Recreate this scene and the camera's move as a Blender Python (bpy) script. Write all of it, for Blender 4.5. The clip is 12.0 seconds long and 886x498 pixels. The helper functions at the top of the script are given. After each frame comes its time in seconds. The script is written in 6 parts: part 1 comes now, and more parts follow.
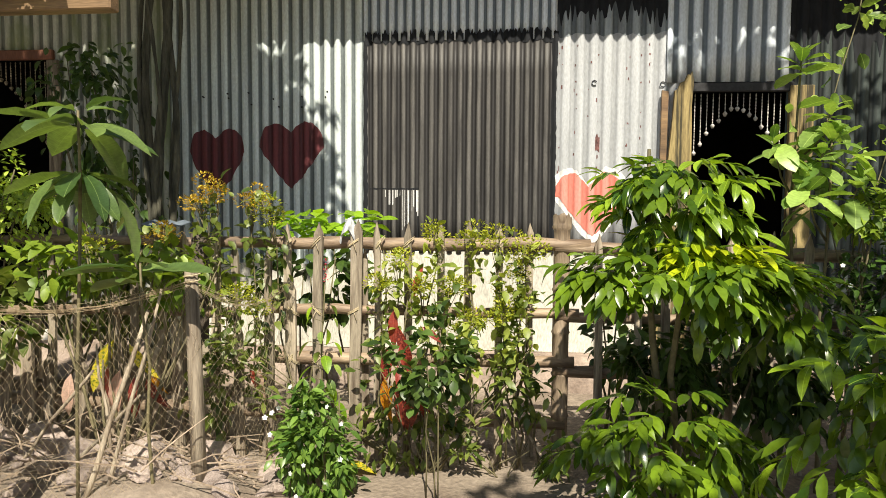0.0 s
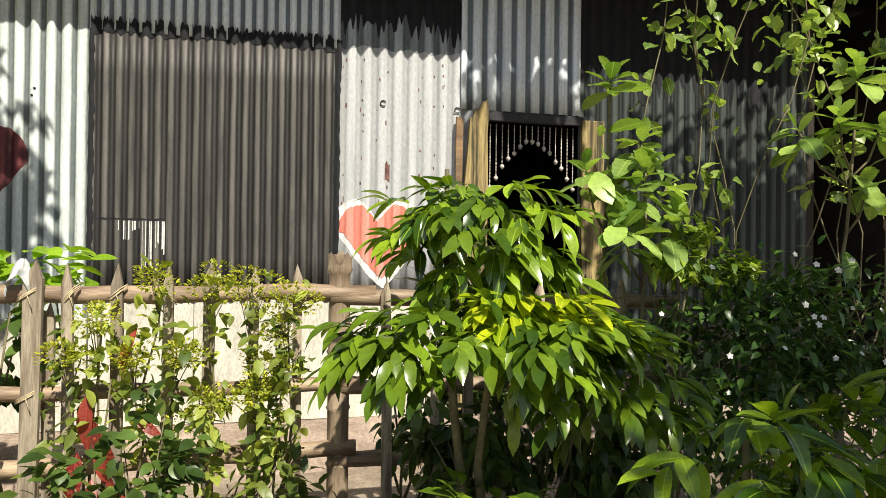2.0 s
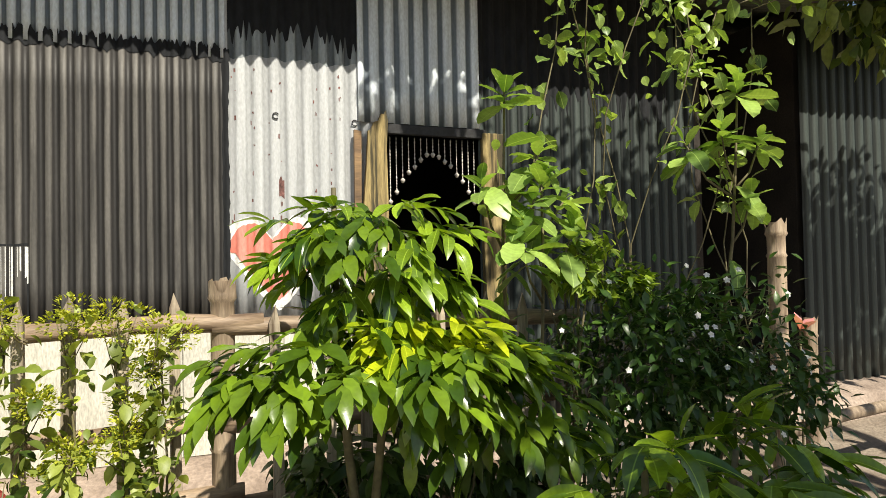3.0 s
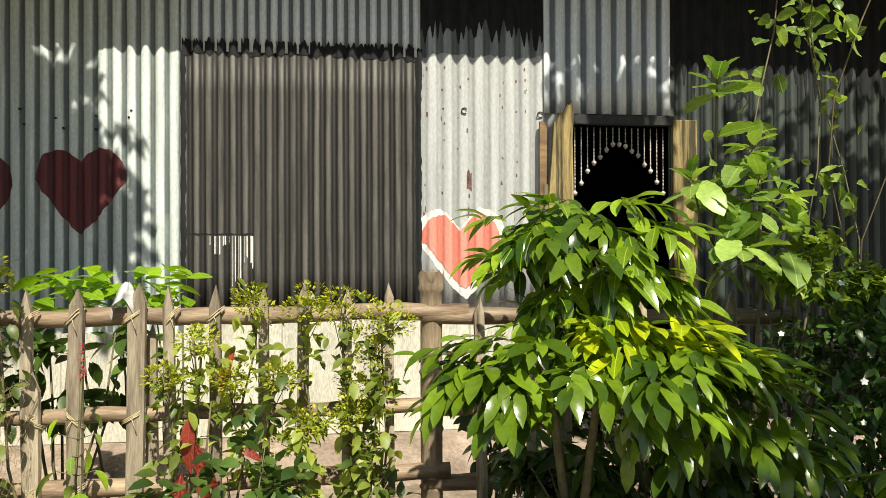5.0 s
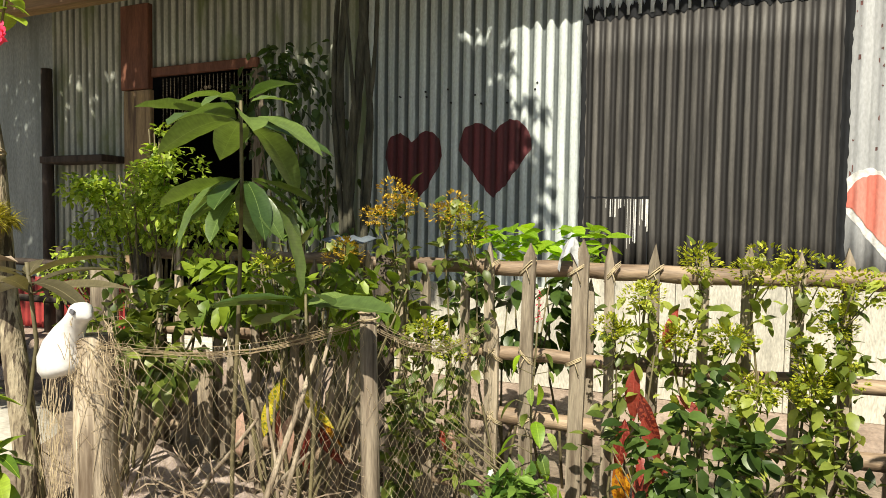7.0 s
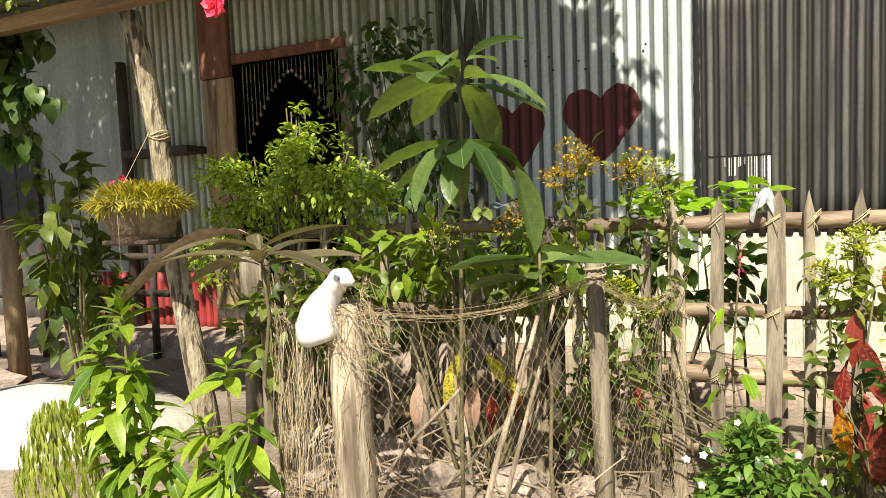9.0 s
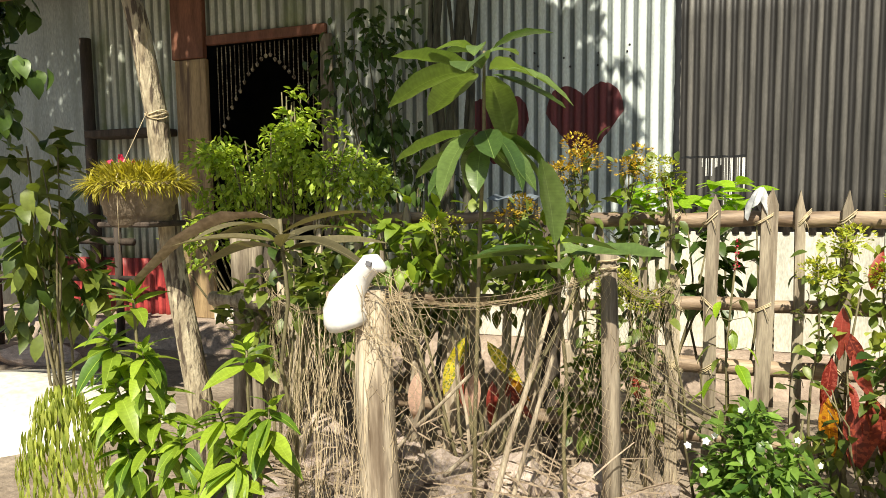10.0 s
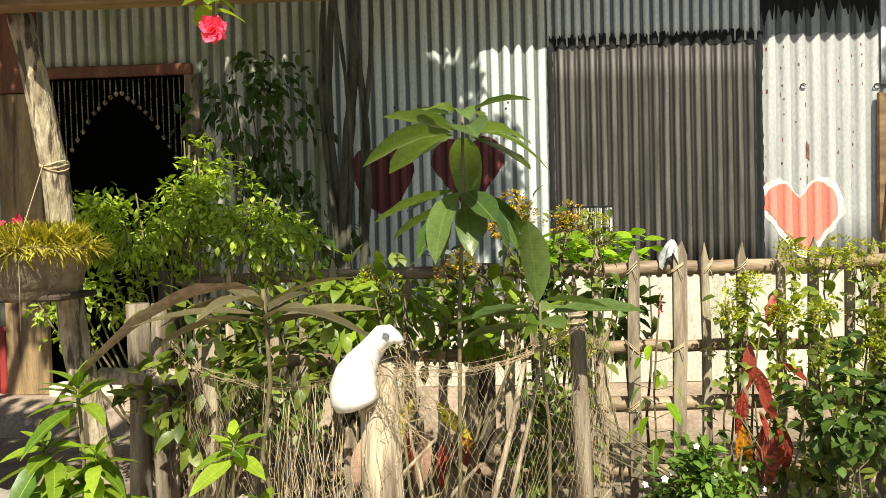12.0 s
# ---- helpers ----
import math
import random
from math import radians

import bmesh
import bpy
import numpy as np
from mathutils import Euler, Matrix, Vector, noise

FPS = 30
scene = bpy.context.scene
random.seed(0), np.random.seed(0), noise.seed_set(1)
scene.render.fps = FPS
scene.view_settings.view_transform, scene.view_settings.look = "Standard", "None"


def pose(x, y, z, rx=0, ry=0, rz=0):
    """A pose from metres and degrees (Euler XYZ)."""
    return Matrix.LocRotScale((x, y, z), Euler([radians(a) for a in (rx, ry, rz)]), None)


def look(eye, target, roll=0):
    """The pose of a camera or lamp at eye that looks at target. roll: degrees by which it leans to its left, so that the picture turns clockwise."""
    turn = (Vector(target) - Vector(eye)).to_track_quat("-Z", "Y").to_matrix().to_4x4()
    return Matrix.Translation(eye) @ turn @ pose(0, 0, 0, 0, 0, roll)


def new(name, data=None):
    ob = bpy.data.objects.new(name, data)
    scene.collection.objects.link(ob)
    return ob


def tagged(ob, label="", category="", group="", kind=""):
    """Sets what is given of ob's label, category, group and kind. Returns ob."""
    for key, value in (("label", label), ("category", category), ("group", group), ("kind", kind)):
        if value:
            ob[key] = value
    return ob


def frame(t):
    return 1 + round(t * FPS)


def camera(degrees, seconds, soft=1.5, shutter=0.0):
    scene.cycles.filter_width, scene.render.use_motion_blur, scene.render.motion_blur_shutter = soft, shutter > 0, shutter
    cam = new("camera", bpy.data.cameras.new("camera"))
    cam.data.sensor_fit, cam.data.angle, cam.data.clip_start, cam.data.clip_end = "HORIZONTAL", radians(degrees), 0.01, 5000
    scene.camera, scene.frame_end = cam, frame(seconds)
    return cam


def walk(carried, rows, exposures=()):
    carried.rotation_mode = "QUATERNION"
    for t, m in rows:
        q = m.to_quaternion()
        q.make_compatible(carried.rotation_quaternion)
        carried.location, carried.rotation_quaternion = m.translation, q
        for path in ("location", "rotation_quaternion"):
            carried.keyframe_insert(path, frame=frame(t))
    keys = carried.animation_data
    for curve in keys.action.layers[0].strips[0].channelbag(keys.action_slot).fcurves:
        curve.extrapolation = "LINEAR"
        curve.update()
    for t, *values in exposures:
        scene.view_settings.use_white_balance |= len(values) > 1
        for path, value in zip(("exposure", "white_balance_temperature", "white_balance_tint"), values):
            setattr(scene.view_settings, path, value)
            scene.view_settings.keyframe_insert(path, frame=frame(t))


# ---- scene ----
cam = camera(69.9, 12.0, 0.45)
PATH = [
    (0, (0.039, -0.037, 1.239), (-0.145, 1.951, 1.123), 0.4),
    (0.5, (0.076, 0.122, 1.231), (-0.019, 2.116, 1.113), -0.0),
    (1, (0.093, 0.298, 1.249), (0.209, 2.295, 1.266), 0.3),
    (1.5, (0.096, 0.474, 1.224), (0.358, 2.457, 1.179), 0.5),
    (2, (0.182, 0.695, 1.24), (0.626, 2.645, 1.251), 0.7),
    (2.5, (0.261, 0.771, 1.266), (0.889, 2.67, 1.298), -0.4),
    (2.7, (0.275, 0.79, 1.27), (0.941, 2.675, 1.316), -0.8),
    (4.3, (0.178, 0.768, 1.31), (0.978, 2.601, 1.336), -1.0),
    (4.5, (0.152, 0.776, 1.315), (0.749, 2.685, 1.337), -0.8),
    (5, (0.117, 0.791, 1.301), (0.341, 2.778, 1.311), -0.2),
    (5.5, (0.009, 0.835, 1.273), (0.045, 2.835, 1.239), 0.3),
    (6, (-0.089, 0.842, 1.266), (-0.378, 2.82, 1.206), 0.5),
    (6.5, (-0.146, 0.799, 1.265), (-0.708, 2.717, 1.175), 0.0),
    (7, (-0.249, 0.71, 1.265), (-1.02, 2.553, 1.171), 0.8),
    (7.5, (-0.398, 0.619, 1.281), (-1.276, 2.413, 1.18), -1.5),
    (7.7, (-0.462, 0.577, 1.285), (-1.322, 2.379, 1.168), -0.8),
    (9.3, (-0.935, 0.465, 1.176), (-1.72, 2.299, 1.036), -2.2),
    (9.5, (-0.967, 0.459, 1.179), (-1.745, 2.296, 1.029), -0.9),
    (10, (-1.067, 0.375, 1.178), (-1.717, 2.26, 1.015), -0.6),
    (10.5, (-1.167, 0.272, 1.198), (-1.653, 2.203, 1.011), -2.5),
    (11, (-1.292, 0.25, 1.211), (-1.692, 2.204, 1.058), -2.8),
    (11.5, (-1.456, 0.299, 1.235), (-1.669, 2.286, 1.144), -4.2),
    (12, (-1.583, 0.326, 1.252), (-1.657, 2.324, 1.205), -1.5),
]
EXPOSURES = [(0.0, 0.55, 6850, 8), (2.5, 0.5, 6800, 8), (4.5, 0.66, 6950, 4), (5.5, 0.16, 7000, 4), (6.5, 0.25, 7000, 6), (7.5, 0.58, 7000, 7), (9.5, 0.66, 7000, 6), (12.0, 0.62, 7150, 4)]
walk(cam, [(t, look(eye, target, roll)) for t, eye, target, roll in PATH], EXPOSURES)

# ---- light ----
SUN_EL, SUN_AZ = 50.0, 10.0          # height of the sun, and how far it stands right of straight behind the viewer
TO_SUN = Vector((math.sin(radians(SUN_AZ)) * math.cos(radians(SUN_EL)),
                 -math.cos(radians(SUN_AZ)) * math.cos(radians(SUN_EL)), math.sin(radians(SUN_EL))))
world = bpy.data.worlds.new("sky")
scene.world = world
world.use_nodes = True
wn = world.node_tree.nodes
sky = wn.new("ShaderNodeTexSky")
sky.sky_type, sky.sun_disc = "NISHITA", False
sky.sun_elevation, sky.sun_rotation = radians(SUN_EL), radians(180 - SUN_AZ)
wn["Background"].inputs["Strength"].default_value = 0.068
world.node_tree.links.new(sky.outputs[0], wn["Background"].inputs[0])
sun_data = bpy.data.lights.new("sun", "SUN")
sun_data.energy, sun_data.angle, sun_data.color = 5.0, radians(0.6), (1.0, 0.945, 0.84)
sun = new("sun", sun_data)
sun.matrix_world = look(TO_SUN * 20, (0, 0, 0))

# ---- materials ----


def shader(name):
    m = bpy.data.materials.new(name)
    m.use_nodes = True
    t = m.node_tree
    return m, t.nodes, t.links, t.nodes["Principled BSDF"]


def ramp(nodes, stops):
    r = nodes.new("ShaderNodeValToRGB")
    el = r.color_ramp.elements
    while len(el) < len(stops):
        el.new(0.5)
    for e, (p, c) in zip(el, stops):
        e.position, e.color = p, (*c, 1) if len(c) == 3 else c
    return r


def noise_at(nodes, links, scale, stretch=(1, 1, 1), detail=4, space="Object", turn=0.0):
    tc = nodes.new("ShaderNodeTexCoord")
    mp = nodes.new("ShaderNodeMapping")
    mp.inputs["Scale"].default_value = stretch
    mp.inputs["Rotation"].default_value = (0, 0, turn)
    nz = nodes.new("ShaderNodeTexNoise")
    nz.inputs["Scale"].default_value, nz.inputs["Detail"].default_value = scale, detail
    links.new(tc.outputs[space], mp.inputs[0])
    links.new(mp.outputs[0], nz.inputs["Vector"])
    return nz


def mixed(nodes, links, fac, a, b, blend="MIX"):
    mx = nodes.new("ShaderNodeMix")
    mx.data_type, mx.blend_type = "RGBA", blend
    for sock, v in ((0, fac), (6, a), (7, b)):
        if isinstance(v, (int, float)):
            mx.inputs[sock].default_value = v
        elif isinstance(v, tuple):
            mx.inputs[sock].default_value = (*v, 1)
        else:
            links.new(v, mx.inputs[sock])
    return mx.outputs[2]


def bump(nodes, links, height, p, strength=0.4, dist=0.01):
    b = nodes.new("ShaderNodeBump")
    b.inputs["Strength"].default_value, b.inputs["Distance"].default_value = strength, dist
    links.new(height, b.inputs["Height"])
    links.new(b.outputs[0], p.inputs["Normal"])


def surface(name, dark, light, scale=6.0, stretch=(1, 1, 1), rough=0.8, metal=0.0, stain=None, stain_at=(0.55, 0.75),
            fine=60.0, relief=0.3, depth=0.004, vary=0.0, spec=0.5, stain_scale=1.6, space="Object"):
    """Two-scale surface: broad colour change, fine grain, an optional stain colour, fine relief."""
    m, n, l, p = shader(name)
    broad = noise_at(n, l, scale, stretch, 5, space)
    grain = noise_at(n, l, fine, stretch, 3, space)
    cr = ramp(n, [(0.3, dark), (0.7, light)])
    l.new(broad.outputs[0], cr.inputs[0])
    gr = ramp(n, [(0.25, (0.62, 0.62, 0.62)), (0.75, (1.25, 1.25, 1.25))])
    l.new(grain.outputs[0], gr.inputs[0])
    col = mixed(n, l, 0.8, cr.outputs[0], gr.outputs[0], "MULTIPLY")
    if stain:
        st = noise_at(n, l, stain_scale, (stretch[0] * 1.7, stretch[1] * 1.7, stretch[2]), 7, space)
        sr = ramp(n, [(stain_at[0], (0, 0, 0)), (stain_at[1], (1, 1, 1))])
        l.new(st.outputs[0], sr.inputs[0])
        col = mixed(n, l, sr.outputs[0], col, stain)
    if vary:
        oi = n.new("ShaderNodeObjectInfo")
        vr = ramp(n, [(0, (1 - vary,) * 3), (1, (1 + vary,) * 3)])
        l.new(oi.outputs["Random"], vr.inputs[0])
        col = mixed(n, l, 1.0, col, vr.outputs[0], "MULTIPLY")
    l.new(col, p.inputs["Base Color"])
    p.inputs["Roughness"].default_value, p.inputs["Metallic"].default_value = rough, metal
    p.inputs["Specular IOR Level"].default_value = spec
    bump(n, l, grain.outputs[0], p, relief, depth)
    return m


def leaf_mat(name, dark, light, rough=0.35, through_light=0.3, joined=False, spots=None, spec=0.5):
    m, n, l, p = shader(name)
    if joined:
        rnd = n.new("ShaderNodeNewGeometry").outputs["Random Per Island"]
    else:
        rnd = n.new("ShaderNodeObjectInfo").outputs["Random"]
    cr = ramp(n, [(0.0, dark), (0.75, light), (1.0, tuple(min(1, c * 1.35) for c in light))])
    l.new(rnd, cr.inputs[0])
    nz = noise_at(n, l, 45, (1, 1, 1), 3)
    gr = ramp(n, [(0.3, (0.75, 0.75, 0.75)), (0.7, (1.15, 1.15, 1.15))])
    l.new(nz.outputs[0], gr.inputs[0])
    col = mixed(n, l, 0.8, cr.outputs[0], gr.outputs[0], "MULTIPLY")
    if not joined:
        tc = n.new("ShaderNodeTexCoord")
        sx = n.new("ShaderNodeSeparateXYZ")
        l.new(tc.outputs["Object"], sx.inputs[0])
        ab = n.new("ShaderNodeMath")
        ab.operation = "ABSOLUTE"
        l.new(sx.outputs[0], ab.inputs[0])
        rib = ramp(n, [(0.0, (1, 1, 1)), (1.0, (0, 0, 0))])
        mr = n.new("ShaderNodeMapRange")
        mr.inputs[1].default_value, mr.inputs[2].default_value = 0.0003, 0.0018
        l.new(ab.outputs[0], mr.inputs[0])
        l.new(mr.outputs[0], rib.inputs[0])
        col = mixed(n, l, rib.outputs[0], col, tuple(min(1, 1.2 * c + 0.02) for c in light))
        wv = n.new("ShaderNodeTexWave")
        wv.inputs["Scale"].default_value, wv.inputs["Distortion"].default_value = 28, 1.5
        wv.bands_direction = "Y"
        l.new(tc.outputs["Object"], wv.inputs["Vector"])
        vr = ramp(n, [(0.0, (0.82, 0.82, 0.82)), (0.5, (1.08, 1.08, 1.08))])
        l.new(wv.outputs[0], vr.inputs[0])
        col = mixed(n, l, 0.35, col, vr.outputs[0], "MULTIPLY")
    if spots:
        sp = noise_at(n, l, 70, (1, 1, 1), 2)
        sr = ramp(n, [(0.5, (0, 0, 0)), (0.58, (1, 1, 1))])
        l.new(sp.outputs[0], sr.inputs[0])
        col = mixed(n, l, sr.outputs[0], col, spots)
    l.new(col, p.inputs["Base Color"])
    p.inputs["Roughness"].default_value = rough
    p.inputs["Specular IOR Level"].default_value = spec
    bump(n, l, nz.outputs[0], p, 0.25, 0.003)
    tr = n.new("ShaderNodeBsdfTranslucent")
    l.new(mixed(n, l, 1.0, col, (1.5, 1.5, 0.7), "MULTIPLY"), tr.inputs[0])
    mx = n.new("ShaderNodeMixShader")
    mx.inputs[0].default_value = through_light
    l.new(p.outputs[0], mx.inputs[1])
    l.new(tr.outputs[0], mx.inputs[2])
    l.new(mx.outputs[0], n["Material Output"].inputs[0])
    return m


def ridged(name, valley, ridge, pitch, rough=0.6, metal=0.0, stain=None, stain_at=(0.58, 0.7), streak=0.5, edge=(0.35, 0.8)):
    """Iron worn paler along its ridges, shade painted into the valleys, with runs of dirt down it."""
    m, n, l, p = shader(name)
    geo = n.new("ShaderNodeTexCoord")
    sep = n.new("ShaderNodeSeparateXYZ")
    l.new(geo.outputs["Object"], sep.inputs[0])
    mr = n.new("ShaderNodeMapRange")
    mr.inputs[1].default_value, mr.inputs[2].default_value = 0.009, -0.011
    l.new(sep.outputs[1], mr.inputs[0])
    wear_shade = noise_at(n, l, 5, (6, 1, 0.5), 5)
    runs = noise_at(n, l, 3, (9, 1, 0.35), 6)
    fine = noise_at(n, l, 90, (1, 1, 0.4), 3)
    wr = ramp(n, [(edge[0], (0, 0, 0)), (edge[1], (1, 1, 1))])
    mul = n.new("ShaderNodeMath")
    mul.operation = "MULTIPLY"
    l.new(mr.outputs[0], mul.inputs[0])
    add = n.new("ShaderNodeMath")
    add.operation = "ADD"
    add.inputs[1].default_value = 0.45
    l.new(wear_shade.outputs[0], add.inputs[0])
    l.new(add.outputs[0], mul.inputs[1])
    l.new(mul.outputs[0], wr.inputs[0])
    # The darker valley colour stands in for shade in the folds.
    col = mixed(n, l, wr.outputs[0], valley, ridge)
    rr = ramp(n, [(0.3, (1 - streak,) * 3), (0.62, (1.1, 1.1, 1.1))])
    l.new(runs.outputs[0], rr.inputs[0])
    col = mixed(n, l, 0.9, col, rr.outputs[0], "MULTIPLY")
    gr = ramp(n, [(0.3, (0.8, 0.8, 0.8)), (0.7, (1.15, 1.15, 1.15))])
    l.new(fine.outputs[0], gr.inputs[0])
    col = mixed(n, l, 0.7, col, gr.outputs[0], "MULTIPLY")
    if stain:
        st = noise_at(n, l, 2.2, (2.2, 1, 0.8), 8)
        sr = ramp(n, [(stain_at[0], (0, 0, 0)), (stain_at[1], (1, 1, 1))])
        l.new(st.outputs[0], sr.inputs[0])
        col = mixed(n, l, sr.outputs[0], col, stain)
    l.new(col, p.inputs["Base Color"])
    p.inputs["Roughness"].default_value, p.inputs["Metallic"].default_value = rough, metal
    bump(n, l, fine.outputs[0], p, 0.15, 0.002)
    return m


M = {}
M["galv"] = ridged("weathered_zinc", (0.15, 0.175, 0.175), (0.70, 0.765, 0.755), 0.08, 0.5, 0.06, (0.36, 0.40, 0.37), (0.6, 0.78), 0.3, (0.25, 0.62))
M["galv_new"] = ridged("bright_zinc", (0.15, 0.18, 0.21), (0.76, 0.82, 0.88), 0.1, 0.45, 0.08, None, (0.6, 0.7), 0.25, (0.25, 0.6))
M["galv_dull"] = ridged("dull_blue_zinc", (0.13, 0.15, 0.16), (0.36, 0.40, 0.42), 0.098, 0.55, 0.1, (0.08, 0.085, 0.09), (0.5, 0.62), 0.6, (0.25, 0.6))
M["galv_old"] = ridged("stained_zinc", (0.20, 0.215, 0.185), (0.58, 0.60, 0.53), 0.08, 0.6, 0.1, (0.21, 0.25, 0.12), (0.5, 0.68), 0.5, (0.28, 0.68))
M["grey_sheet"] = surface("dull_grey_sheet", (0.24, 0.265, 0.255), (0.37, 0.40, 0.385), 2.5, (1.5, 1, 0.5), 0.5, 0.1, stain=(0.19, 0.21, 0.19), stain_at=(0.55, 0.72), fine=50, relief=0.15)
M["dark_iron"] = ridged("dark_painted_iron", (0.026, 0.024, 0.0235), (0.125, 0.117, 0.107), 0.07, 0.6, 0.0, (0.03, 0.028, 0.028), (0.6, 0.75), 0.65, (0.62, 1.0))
# Colours darkened to carry the tree shade over the right-hand walls.
M["shaded_iron"] = ridged("shade_dark_iron", (0.012, 0.017, 0.016), (0.062, 0.078, 0.072), 0.08, 0.55, 0.2, None, (0.6, 0.7), 0.5)
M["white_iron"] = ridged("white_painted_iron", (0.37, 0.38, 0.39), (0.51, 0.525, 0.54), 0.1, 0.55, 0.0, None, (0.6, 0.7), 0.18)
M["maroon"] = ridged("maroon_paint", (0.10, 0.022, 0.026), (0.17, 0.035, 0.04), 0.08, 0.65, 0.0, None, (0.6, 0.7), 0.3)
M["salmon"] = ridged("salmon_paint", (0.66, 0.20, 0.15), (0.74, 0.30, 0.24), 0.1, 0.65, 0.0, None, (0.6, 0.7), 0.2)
M["white_line"] = surface("white_brushed_paint", (0.76, 0.75, 0.72), (0.84, 0.83, 0.8), 8, rough=0.6)
M["tar"] = surface("black_tar_paint", (0.006, 0.007, 0.009), (0.016, 0.018, 0.022), 20, (1, 1, 0.4), 0.9)
M["rust"] = surface("rust_flake", (0.10, 0.05, 0.045), (0.24, 0.11, 0.1), 30, rough=0.9)
M["red_iron"] = ridged("red_painted_iron", (0.26, 0.024, 0.026), (0.46, 0.055, 0.05), 0.08, 0.6, 0.0, (0.1, 0.03, 0.025), (0.55, 0.75), 0.4)
M["lime"] = surface("limewashed_board", (0.52, 0.50, 0.43), (0.74, 0.71, 0.62), 4, (2, 2, 0.6), 0.85, stain=(0.5, 0.46, 0.36), stain_at=(0.6, 0.8))
M["mud"] = surface("dry_mud", (0.22, 0.165, 0.13), (0.42, 0.33, 0.27), 5, rough=0.95, fine=45, relief=0.7, depth=0.012)
M["ground"] = surface("dry_sandy_earth", (0.18, 0.135, 0.10), (0.36, 0.295, 0.23), 2.2, rough=0.95, fine=38, relief=0.8, depth=0.015,
                      stain=(0.12, 0.09, 0.065), stain_at=(0.54, 0.74), stain_scale=2.3)
M["picket"] = surface("grey_weathered_wood", (0.16, 0.12, 0.085), (0.50, 0.425, 0.32), 12, (2.5, 2.5, 0.3), 0.85, fine=75, relief=0.6, depth=0.004,
                      vary=0.35, stain=(0.10, 0.07, 0.045), stain_at=(0.54, 0.7), stain_scale=9)
M["rail"] = surface("brown_bamboo", (0.13, 0.085, 0.055), (0.42, 0.31, 0.21), 11, (0.4, 2.5, 2.5), 0.6, fine=70, relief=0.5, depth=0.003,
                    vary=0.2, stain=(0.13, 0.085, 0.055), stain_at=(0.55, 0.75), stain_scale=6)
M["bamboo"] = surface("pale_dry_bamboo", (0.20, 0.145, 0.10), (0.48, 0.37, 0.26), 11, (3, 3, 0.4), 0.55, fine=60, relief=0.4, depth=0.003,
                      vary=0.15, stain=(0.19, 0.13, 0.09), stain_at=(0.55, 0.72), stain_scale=6)
M["pole"] = surface("stripped_bark_pole", (0.22, 0.17, 0.11), (0.56, 0.48, 0.34), 16, (2, 2, 0.6), 0.8, fine=50, relief=0.9, depth=0.01,
                    stain=(0.09, 0.065, 0.045), stain_at=(0.52, 0.58), stain_scale=13)
M["vinebark"] = surface("mossy_vine_bark", (0.03, 0.031, 0.022), (0.14, 0.13, 0.09), 14, (2, 2, 0.35), 0.9, fine=70, relief=0.8, depth=0.01)
M["bark"] = surface("dark_bark", (0.055, 0.045, 0.035), (0.14, 0.11, 0.085), 9, (2, 2, 0.5), 0.9, fine=55, relief=0.8, depth=0.01)
M["stem"] = surface("green_brown_stem", (0.10, 0.085, 0.045), (0.21, 0.18, 0.09), 14, rough=0.7)
M["redwood"] = surface("red_oxide_wood", (0.13, 0.05, 0.03), (0.25, 0.10, 0.06), 6, (3, 3, 0.4), 0.7, fine=60)
M["tanwood"] = surface("tan_wood", (0.22, 0.145, 0.075), (0.44, 0.31, 0.165), 5, (3, 3, 0.35), 0.7, fine=60, stain=(0.13, 0.08, 0.05), stain_at=(0.5, 0.62), stain_scale=4)
M["mossy_plank"] = surface("mossy_yellow_plank", (0.13, 0.095, 0.04), (0.46, 0.35, 0.15), 7, (4, 4, 0.4), 0.8, fine=55, relief=0.6, stain=(0.055, 0.045, 0.022), stain_at=(0.5, 0.6), stain_scale=5)
M["beamwood"] = surface("orange_brown_plank", (0.13, 0.08, 0.045), (0.36, 0.225, 0.11), 5, (0.35, 3, 3), 0.7, fine=60, stain=(0.16, 0.09, 0.05))
M["darkwood"] = surface("dark_old_wood", (0.03, 0.022, 0.017), (0.085, 0.06, 0.045), 8, (3, 3, 0.4), 0.8, fine=60)
M["string"] = surface("pale_twine", (0.45, 0.36, 0.22), (0.62, 0.52, 0.35), 40, rough=0.9)
M["net"] = surface("straw_coloured_net", (0.34, 0.26, 0.16), (0.58, 0.47, 0.31), 12, rough=0.8)
M["plastic"] = surface("white_plastic", (0.82, 0.81, 0.80), (0.86, 0.85, 0.84), 10, rough=0.35, fine=30, relief=0.05)
M["grey_print"] = surface("grey_print", (0.10, 0.10, 0.12), (0.18, 0.18, 0.2), 30, rough=0.5)
M["cloth"] = surface("grey_white_rag", (0.36, 0.38, 0.40), (0.72, 0.73, 0.74), 26, rough=0.9)
M["stone"] = surface("pinkish_stone", (0.36, 0.28, 0.24), (0.60, 0.49, 0.43), 7, rough=0.95, fine=40, relief=0.7, depth=0.01, vary=0.25)
M["pale"] = surface("pale_cement", (0.62, 0.58, 0.50), (0.78, 0.74, 0.66), 3, rough=0.9, fine=30, relief=0.3)
# Near-black colour stands in for the darkness seen through the doorways.
M["room"] = surface("unlit_room_boards", (0.02, 0.017, 0.014), (0.05, 0.04, 0.033), 3, rough=0.95)
M["shell"] = surface("cream_shells", (0.5, 0.46, 0.42), (0.72, 0.68, 0.64), 30, rough=0.5)
M["black"] = surface("black_slat", (0.012, 0.012, 0.014), (0.03, 0.03, 0.034), 15, rough=0.6)
